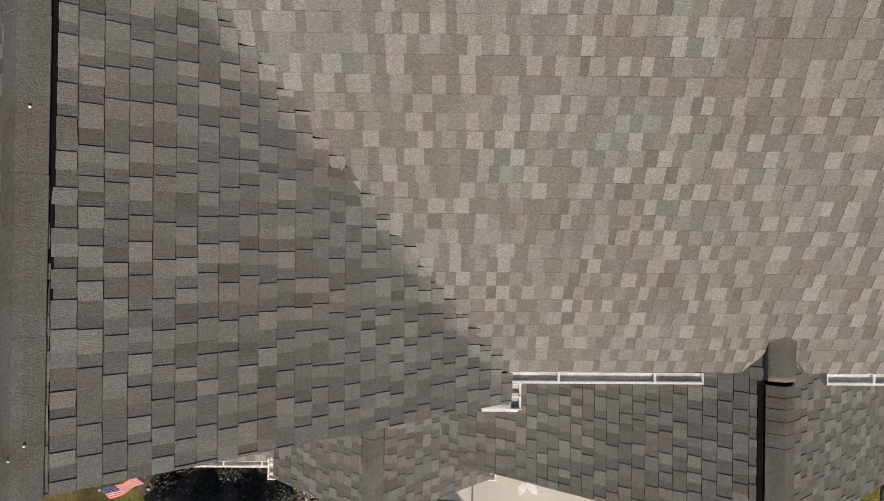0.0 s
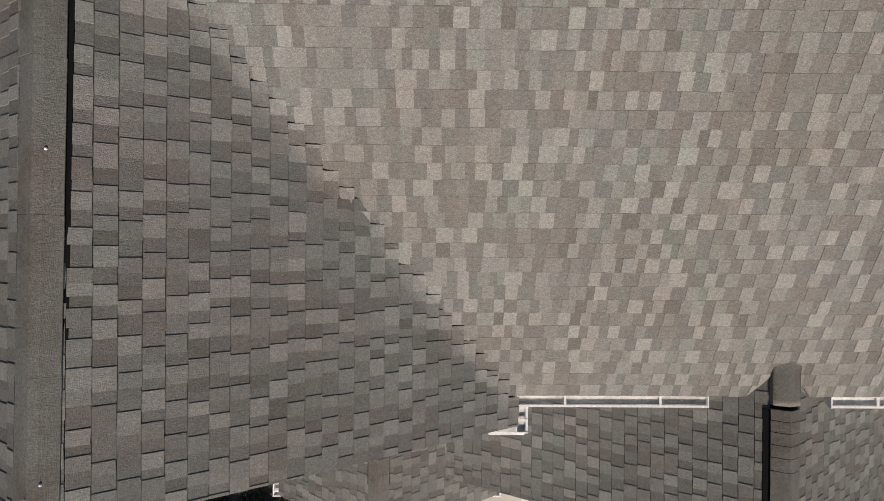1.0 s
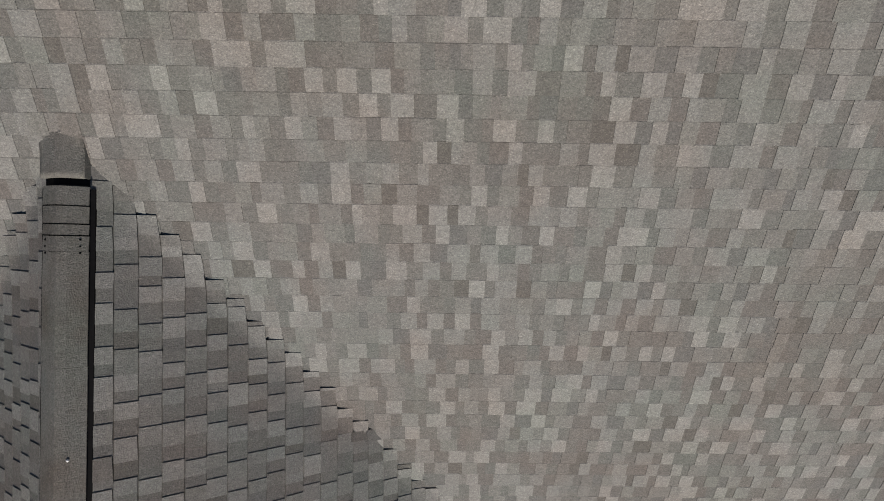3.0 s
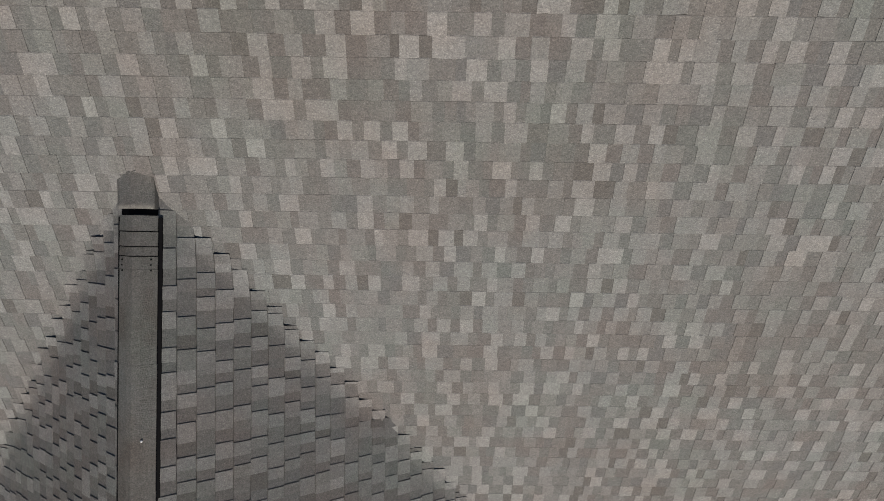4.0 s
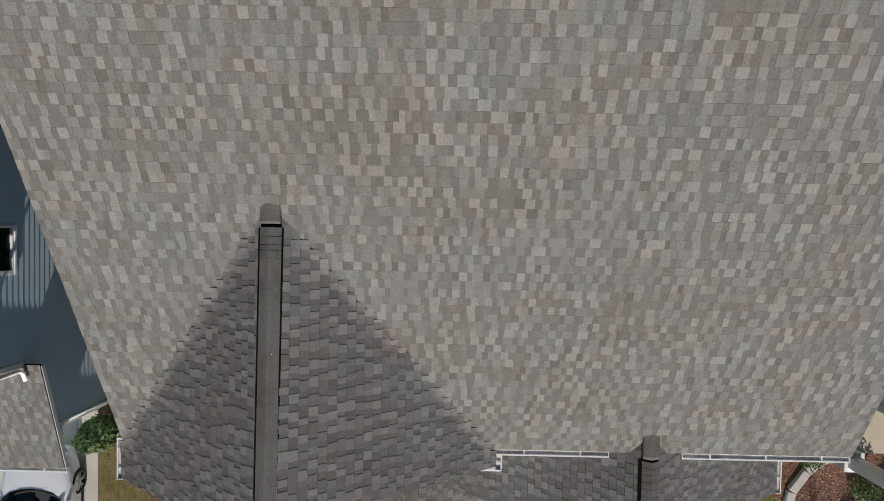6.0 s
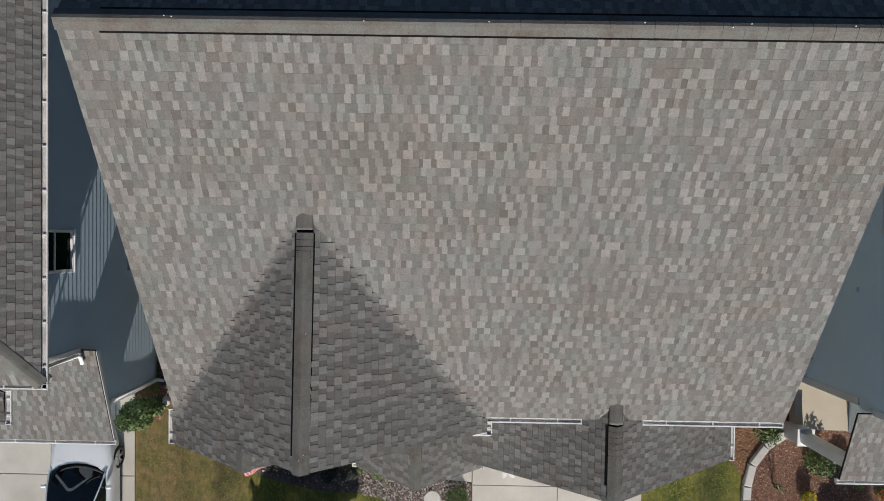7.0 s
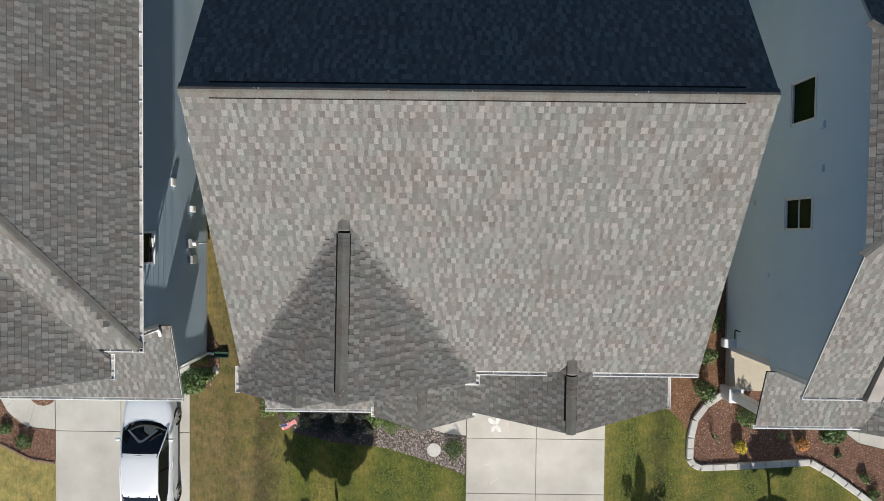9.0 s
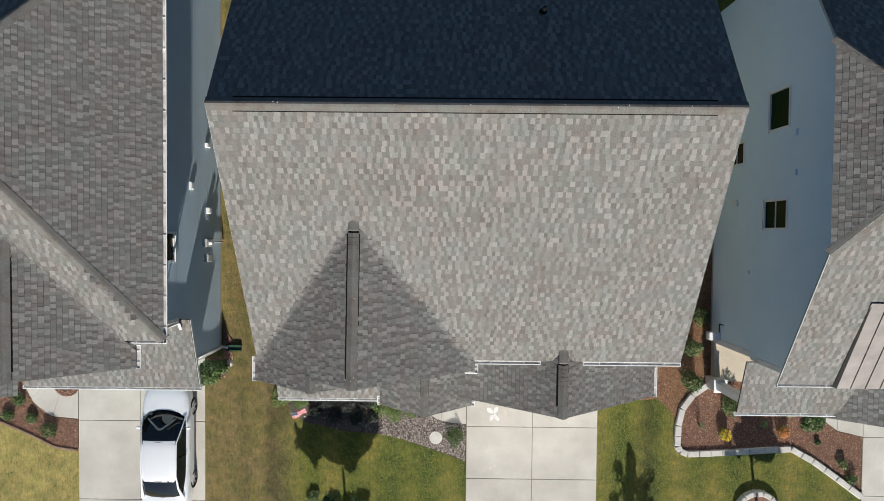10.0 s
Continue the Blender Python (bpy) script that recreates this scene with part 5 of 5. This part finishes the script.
M_TYRE = mottled("tyre_rubber", (0.012, 0.012, 0.012), (0.022, 0.022, 0.022), 6, 80, 0.85)
M_RIM = mottled("alloy_rim", (0.42, 0.42, 0.43), (0.52, 0.52, 0.53), 6, 40, 0.3, 0.9, relief=0.03)
M_PAINT, _t, _b = material("silver_car_paint", 0.34, 0.1)
_c = ramp(_t, noise_at(_t, 400, 2).outputs[0], [(0.35, (0.76, 0.78, 0.81)), (0.65, (0.86, 0.88, 0.90))])
_t.links.new(_c.outputs[0], _b.inputs["Base Color"])
_b.inputs["Coat Weight"].default_value, _b.inputs["Coat Roughness"].default_value = 0.3, 0.1
M_CAR_GLASS, _t, _b = material("car_glass", 0.03)
_b.inputs["Base Color"].default_value = (0.008, 0.010, 0.012, 1)
_b.inputs["Specular IOR Level"].default_value = 0.7
M_LAMP_RED = mottled("tail_lamp_red", (0.35, 0.01, 0.012), (0.45, 0.02, 0.02), 8, 40, 0.2, relief=0.02)
M_LAMP_CLEAR = mottled("headlamp_clear", (0.55, 0.57, 0.6), (0.7, 0.72, 0.74), 8, 40, 0.1, relief=0.02)

CX, CY = -10.41, -2.08
car = thing("car", "silver four-door sedan parked nose to the garage", "car", (CX, CY, 0))


def loft(name, stations, mat, parent, label="", close=True):
    """stations: rows of points (x, s, z) for one half, mirrored; s runs from nose to tail."""
    bm = bmesh.new()
    rows = []
    for st in stations:
        half = [Vector((x, -s, z)) for x, s, z in st]
        full = [Vector((-p.x, p.y, p.z)) for p in reversed(half) if p.x > 1e-4] + half
        rows.append([bm.verts.new(p) for p in full])
    for a, b in zip(rows, rows[1:]):
        for i in range(len(a) - 1):
            bm.faces.new((a[i], a[i + 1], b[i + 1], b[i]))
    if close:
        bm.faces.new(rows[0])
        bm.faces.new(list(reversed(rows[-1])))
    bmesh.ops.recalc_face_normals(bm, faces=bm.faces[:])
    return from_bm(name, bm, mat, parent, label, True)


def body_row(s, w, top, crown=0.03):
    return [(0, s, top + crown), (w * 0.45, s, top + crown * 0.85), (w * 0.78, s, top), (w * 0.93, s, top - 0.045), (w, s, top - 0.16), (w * 1.0, s, 0.55), (w * 0.985, s, 0.38), (w * 0.93, s, 0.2)]


BODY = [(0.0, 0.60, 0.62), (0.06, 0.70, 0.70), (0.22, 0.80, 0.77), (0.5, 0.87, 0.82), (0.9, 0.905, 0.87), (1.2, 0.91, 0.90), (1.8, 0.915, 0.93), (2.8, 0.915, 0.95), (3.6, 0.91, 0.98), (4.1, 0.895, 1.0), (4.45, 0.86, 0.99), (4.65, 0.80, 0.95), (4.75, 0.72, 0.85), (4.78, 0.66, 0.6)]
loft("body", [body_row(*b) for b in BODY], M_PAINT, car, "silver metallic body")
# cabin: roof panel and glass, each its own surface
loft("roof_panel", [[(0, s, z), (w * 0.5, s, z - 0.008), (w * 0.85, s, z - 0.035), (w, s, z - 0.075)] for s, w, z in ((1.93, 0.60, 1.375), (2.0, 0.615, 1.395), (2.2, 0.635, 1.42), (2.7, 0.65, 1.44), (3.2, 0.635, 1.425), (3.38, 0.615, 1.405), (3.46, 0.59, 1.385))], M_PAINT, car, "silver roof panel", False)
loft("windscreen", [[(0, s, z), (w * 0.35, s + bow * 0.1, z - 0.004), (w * 0.7, s + bow * 0.42, z - 0.02), (w, s + bow, z - 0.05)] for s, w, z, bow in ((0.90, 0.79, 0.915, 0.25), (1.05, 0.785, 1.0, 0.22), (1.30, 0.75, 1.115, 0.18), (1.65, 0.69, 1.28, 0.13), (1.98, 0.61, 1.39, 0.08))], M_CAR_GLASS, car, "dark windscreen", False)
loft("rear_window", [[(0, s, z), (w * 0.6, s - 0.02, z - 0.01), (w, s - 0.07, z - 0.05)] for s, w, z in ((3.43, 0.60, 1.395), (3.7, 0.64, 1.305), (4.0, 0.69, 1.17), (4.2, 0.71, 1.02))], M_CAR_GLASS, car, "dark rear window", False)
for sgn in (1, -1):
    bm = bmesh.new()
    low = [(1.2, 0.80, 0.90), (1.7, 0.84, 0.93), (2.5, 0.845, 0.955), (3.4, 0.835, 0.975), (4.05, 0.74, 0.985)]
    top = [(1.3, 0.775, 0.98), (2.02, 0.655, 1.32), (2.6, 0.67, 1.37), (3.2, 0.655, 1.355), (3.75, 0.675, 1.22)]
    rows = [[bm.verts.new((sgn * w, -s, z)) for s, w, z in line] for line in (low, top)]
    for i in range(4):
        bm.faces.new((rows[0][i], rows[0][i + 1], rows[1][i + 1], rows[1][i]))
    bmesh.ops.recalc_face_normals(bm, faces=bm.faces[:])
    bmesh.ops.solidify(bm, geom=bm.faces[:], thickness=0.01)
    from_bm("side_window", bm, M_CAR_GLASS, car, "dark side glass")
    # pillars and roof rail
    tube("roof_rail", [(sgn * 0.82, -1.12, 0.89), (sgn * 0.765, -1.46, 1.07), (sgn * 0.645, -2.02, 1.335), (sgn * 0.662, -2.6, 1.385), (sgn * 0.645, -3.25, 1.365), (sgn * 0.68, -3.75, 1.24), (sgn * 0.76, -4.2, 1.0)], [0.028, 0.024, 0.022, 0.022, 0.026, 0.04, 0.06], M_PAINT, car, 8)
    tube("door_pillar", [(sgn * 0.85, -2.55, 0.95), (sgn * 0.67, -2.6, 1.39)], 0.022, M_BLACK, car, 6)
    bm = bmesh.new()
    bmesh.ops.create_uvsphere(bm, u_segments=12, v_segments=8, radius=0.085, matrix=Matrix.Translation((sgn * 0.94, -1.55, 0.98)) @ Matrix.Diagonal((1.1, 0.7, 0.75, 1)))
    from_bm("wing_mirror", bm, M_PAINT, car, "silver wing mirror", True)
    tube("mirror_arm", [(sgn * 0.86, -1.58, 0.95), (sgn * 0.94, -1.56, 0.97)], 0.02, M_BLACK, car, 6)
    for y in (-0.92, -3.75):
        wheel(car, sgn * 0.80, y, sgn)
    box("headlight", min(sgn * 0.5, sgn * 0.76), max(sgn * 0.5, sgn * 0.76), -0.24, -0.08, 0.60, 0.70, M_LAMP_CLEAR, car, bevel=0.03)
    box("tail_light", min(sgn * 0.52, sgn * 0.82), max(sgn * 0.52, sgn * 0.82), -4.76, -4.56, 0.78, 0.93, M_LAMP_RED, car, "red tail light", bevel=0.03)
    for s in (2.0, 3.05):
        box("door_handle", min(sgn * 0.915, sgn * 0.935), max(sgn * 0.915, sgn * 0.935), -s - 0.6, -s - 0.42, 0.78, 0.81, M_PAINT, car)
M_SUNSHADE = mottled("grey_sunshade", (0.13, 0.14, 0.14), (0.24, 0.25, 0.25), 4, 60, 0.6)
# sunshade behind the windscreen
part("sunshade", [(-0.55, -1.2, 1.075), (-0.5, -1.17, 1.06), (-0.06, -1.5, 1.222), (0.04, -1.5, 1.222), (0.5, -1.17, 1.06), (0.55, -1.2, 1.075), (0.06, -1.57, 1.255), (-0.08, -1.57, 1.255)], [(0, 1, 2, 7), (7, 2, 3, 6), (6, 3, 4, 5)], M_SUNSHADE, car, "folded grey sunshade")

# ---- flag ----
M_RED = mottled("flag_red", (0.42, 0.004, 0.010), (0.52, 0.008, 0.016), 6, 200, 0.8)
M_BLUE = mottled("flag_blue", (0.008, 0.014, 0.06), (0.014, 0.022, 0.09), 6, 200, 0.8)
M_CLOTH = mottled("flag_white", (0.38, 0.38, 0.39), (0.46, 0.46, 0.47), 6, 200, 0.8)
flag = thing("flag", "small striped flag with a blue starred corner on a white pole", "flag", (-5.61, -3.2, 0))
tube("pole", [(-0.08, -0.22, 0), (0.015, 0.03, 0.7), (0.11, 0.285, 1.42)], 0.016, M_WHITE, flag)
flag_at = lambda u, v: (0.11 + 0.44 * u - 0.02 * v, 0.28 + 0.10 * u - (0.34 - 0.08 * u) * v + 0.03 * math.sin(8 * u + 2 * v), 1.40 - 0.42 * v - 0.30 * u + 0.04 * math.sin(9 * u + v))


def cloth(name, u0, u1, v0, v1, mat, n=8, up=0.0):
    vs = [(Vector(flag_at(u0 + (u1 - u0) * i / n, v)) + Vector((0, -0.4, 0.7)) * off) for off in (up + 0.002, up - 0.002) for v in (v0, v1) for i in range(n + 1)]
    m = n + 1
    fs = []
    for i in range(n):
        fs += [(i, i + m, i + m + 1, i + 1), (2 * m + i, 2 * m + i + 1, 3 * m + i + 1, 3 * m + i)]
    return part(name, vs, fs, mat, flag)


for k in range(13):
    cloth("stripe", 0.4 if k < 7 else 0.0, 1.0, k / 13, (k + 1) / 13, M_RED if k % 2 == 0 else M_CLOTH)
cloth("canton", 0.0, 0.4, 0.0, 7 / 13, M_BLUE)
stars = []
for r in range(5):
    for c in range(6):
        stars.append((0.03 + 0.062 * c, 0.05 + 0.1 * r))
sv, sf = [], []
for u, v in stars:
    b = len(sv)
    for k in range(10):
        rr = 0.016 if k % 2 == 0 else 0.007
        sv.append(Vector(flag_at(u + rr * math.cos(k * 0.628), v + 1.6 * rr * math.sin(k * 0.628))) + Vector((0, -0.4, 0.7)) * 0.006)
    sf.append(tuple(range(b, b + 10)))
part("stars", sv, sf, M_CLOTH, flag)

# ---- small things ----
bm = bmesh.new()
bmesh.ops.create_cone(bm, cap_ends=True, segments=40, radius1=0.26, radius2=0.25, depth=0.06, matrix=Matrix.Translation((-0.19, -4.2, 0.045)))
tagged(from_bm("stepping_stone", bm, M_KERB), "round cream stepping stone lying in pebbles", "stepping stone")
M_CHALK = mottled("chalk", (0.62, 0.61, 0.58), (0.80, 0.79, 0.77), 14, 120, 0.95)
M_CHALK_PINK = mottled("pink_chalk", (0.58, 0.46, 0.42), (0.66, 0.56, 0.50), 14, 120, 0.95)


def chalk(name, blobs, mat, label):
    drawing = thing(name, label, "chalk drawing", (blobs[0][0], blobs[0][1], 0.0345))
    rng = random.Random(9)
    for x, y, rx, ry, turn in blobs:
        vs = []
        for k in range(14):
            a = 2 * math.pi * k / 14
            p, q = rx * math.cos(a) * rng.uniform(0.85, 1.1), ry * math.sin(a) * rng.uniform(0.85, 1.1)
            vs.append((x + p * math.cos(turn) - q * math.sin(turn), y + p * math.sin(turn) + q * math.cos(turn), 0.0345))
        vs = [Vector(p) - drawing.location for p in vs]
        part("stroke", vs, [tuple(range(14))], mat, drawing)
    return drawing


chalk("chalk_drawing", [(1.92, -3.12, 0.16, 0.09, -0.7), (2.14, -3.1, 0.15, 0.08, 1.1), (1.98, -3.4, 0.13, 0.08, 1.2), (2.16, -3.38, 0.17, 0.08, -0.9)], M_CHALK, "white chalk butterfly drawn on the driveway")
chalk("chalk_drawing", [(2.5, -3.2, 0.05, 0.13, 0.2), (2.42, -3.48, 0.09, 0.03, 0.1), (2.55, -3.42, 0.03, 0.1, 0.3)], M_CHALK_PINK, "faint pink chalk scribble on the driveway")
chalk("chalk_drawing", [(1.75, -4.72, 0.1, 0.012, 0), (1.95, -4.7, 0.06, 0.012, 0.1), (2.1, -5.3, 0.12, 0.012, 0.6), (1.95, -5.4, 0.1, 0.012, 1.2)], M_CHALK, "thin white chalk lines on the driveway")


def utility_box(name, x, y, z, dx, dy, dz, out, label, category, mat=None, lid=True):
    """A box fixed to a wall: case, cover and conduit."""
    ob = thing(name, label, category, (x, y, z))
    xa, xb = sorted((0, out * dx))
    box("case", xa, xb, -dy / 2, dy / 2, -dz / 2, dz / 2, mat or M_EQUIP, ob, bevel=min(0.015, dx * 0.2))
    if lid:
        xa, xb = sorted((out * dx, out * (dx + 0.015)))
        box("cover", xa, xb, -dy * 0.4, dy * 0.4, -dz * 0.4, dz * 0.4, mat or M_EQUIP, ob, bevel=0.004)
    return ob


W = WX + 0.011
meter = utility_box("electric_meter", W, 3.34, 1.55, 0.16, 0.3, 0.6, 1, "grey electric meter box on the slate blue wall", "meter")
bm = bmesh.new()
bmesh.ops.create_cone(bm, cap_ends=True, segments=20, radius1=0.09, radius2=0.08, depth=0.12, matrix=Matrix.Translation((0.22, 0, 0.1)) @ Matrix.Rotation(math.pi / 2, 4, "Y"))
from_bm("dial", bm, M_WHITE, meter)
tube("conduit", [(0.07, 0, -0.3), (0.07, 0, -1.5)], 0.03, M_EQUIP, meter)
utility_box("utility_box", W, 2.78, 1.5, 0.14, 0.28, 0.4, 1, "grey utility box on the slate blue wall", "utility box")
utility_box("wall_vent", W, 4.5, 1.45, 0.12, 0.22, 0.26, 1, "white dryer vent hood on the slate blue wall", "vent", M_WHITE)
utility_box("wall_vent", W, 5.3, 2.85, 0.06, 0.26, 0.26, 1, "white louvred wall vent", "vent", M_WHITE)
utility_box("wall_vent", W, 6.85, 1.5, 0.1, 0.16, 0.3, 1, "small white hooded vent", "vent", M_WHITE)
E_ = AX - 0.011
for y, z, s in ((6.85, 5.5, 0.2), (5.66, 5.5, 0.2), (2.56, 2.9, 0.13)):
    utility_box("wall_vent", E_, y, z, 0.05, s, s, -1, "small square vent painted like the powder blue wall", "vent", M_SIDING_R)
utility_box("wall_vent", E_, 4.93, 1.9, 0.08, 0.2, 0.22, -1, "white dryer vent hood on the powder blue wall", "vent", M_WHITE)
spigot = thing("wall_pipe", "thin dark pipe bent along the powder blue wall", "pipe", (E_ - 0.03, 0.45, 0.9))
tube("pipe", [(0, -0.56, -0.75), (0, -0.56, -0.12), (0, -0.54, -0.08), (0, 0.0, -0.08), (0, 0.03, -0.05), (0, 0.03, 0.27)], 0.018, M_BLACK, spigot)
utility_box("hose_reel", E_, 0.02, 0.75, 0.42, 0.3, 0.3, -1, "white hose reel on the powder blue wall", "hose reel", M_WHITE)
bm = bmesh.new()
bmesh.ops.create_icosphere(bm, subdivisions=2, radius=0.13, matrix=Matrix.Translation((-8.24, -1.37, 0.05)) @ Matrix.Diagonal((1.0, 1.3, 0.6, 1)))
for vert in bm.verts:
    vert.co += Vector((1, 1, 1)) * 0.05 * noise.noise(vert.co * 9)
tagged(from_bm("stone", bm, M_KERB), "pale rounded stone lying beside the bush", "stone")
M_TROUGH = mottled("green_plastic", (0.018, 0.06, 0.035), (0.03, 0.09, 0.055), 5, 60, 0.5)
green = thing("splash_block", "dark green plastic drain trough lying on the grass", "splash block", (-8.06, -0.77, 0))
box("base", -0.28, 0.28, -0.11, 0.11, 0.0, 0.05, M_TROUGH, green, bevel=0.01)
for y in (-0.1, 0.1):
    box("lip", -0.28, 0.28, y - 0.015, y + 0.015, 0.05, 0.11, M_TROUGH, green, bevel=0.005)
stack = thing("vent_pipe", "black plumbing vent pipe on the shaded roof slope", "vent pipe", (2.48, 9.28, ZR - P7 * 2.64))
tube("pipe", [(0, 0, -0.05), (0, 0, 0.3)], 0.05, M_BLACK, stack, 12)
tube("boot", [(0, 0, -0.03), (0, 0, 0.04), (0, 0, 0.1)], [0.11, 0.085, 0.06], M_BLACK, stack, 12)
# dark sealed nails at the end of the gable ridge
for x in (-2.305, -2.095):
    for y in (3.35, 3.39, 3.43):
        bm = bmesh.new()
        bmesh.ops.create_uvsphere(bm, u_segments=8, v_segments=5, radius=0.007, matrix=Matrix.Translation((x, y, GZ + P9 * (3.2 - abs(x + 2.2)) + 0.056)))
        tagged(from_bm("nail_head", bm, M_BLACK), "dark sealed nail head on a ridge cap", "nail", "nails on the ridge caps")
# nail heads on the ridge caps
for x, y, z in ((-2.17, 0.1, GZ + 2.414), (-2.24, 0.02, GZ + 2.443), (-2.15, 2.1, GZ + 2.412), (-3.78, 6.68, ZR + 0.05), (-3.68, 6.67, ZR + 0.05), (-1.05, 6.64, ZR + 0.06), (0.65, 6.65, ZR + 0.06), (2.76, 6.67, ZR + 0.055), (3.95, 6.62, ZR + 0.055), (4.2, 6.67, ZR + 0.055), (5.6, 6.66, ZR + 0.055)):
    bm = bmesh.new()
    bmesh.ops.create_uvsphere(bm, u_segments=8, v_segments=5, radius=0.010, matrix=Matrix.Translation((x, y, z)))
    tagged(from_bm("nail_head", bm, M_WHITE), "bright sealed nail head on a ridge cap", "nail", "nails on the ridge caps")


# ---- grass blades ----
def grass(poly, count, seed, holes=()):
    rng = random.Random(seed)
    verts, faces = [], []
    for x, y in scatter(poly, count, rng):
        if any(inside(h, x, y) for h in holes):
            continue
        a, l, w = rng.uniform(0, 6.28), rng.uniform(0.010, 0.022), rng.uniform(0.008, 0.02)
        lean = rng.uniform(0.02, 0.06)
        b = len(verts)
        verts += [(x - w * math.sin(a), y + w * math.cos(a), -0.02), (x + w * math.sin(a), y - w * math.cos(a), -0.02), (x + lean * math.cos(a), y + lean * math.sin(a), l - 0.02)]
        faces.append((b, b + 1, b + 2))
    return tagged(part("grass", verts, faces, M_BLADES), "short mown grass, green with straw-coloured blades", "grass", "", "stuff")


grass([(-9.15, -9.0), (0.95, -9.0), (0.95, -2.0), (-5.0, 0.0), (-5.0, 12.0), (-8.45, 12.0), (-8.45, -1.2), (-9.15, -1.2)], 90000, 91, (MAIN_BED, CORNER_BED))
grass([(6.15, -9.0), (16.3, -9.0), (16.3, -6.35), (14.4, -4.95), (13.5, -4.55), (9.5, -4.8), (9.1, -4.5), (9.1, -3.0), (9.1, -2.4), (7.3, -1.6), (7.2, -1.2), (6.15, -1.2)], 48000, 92, (SIDE_BED,))
grass([(-18.5, -9.0), (-14.25, -9.0), (-14.25, -4.95), (-15.1, -4.8), (-17.3, -3.8), (-18.5, -3.2)], 14000, 93)
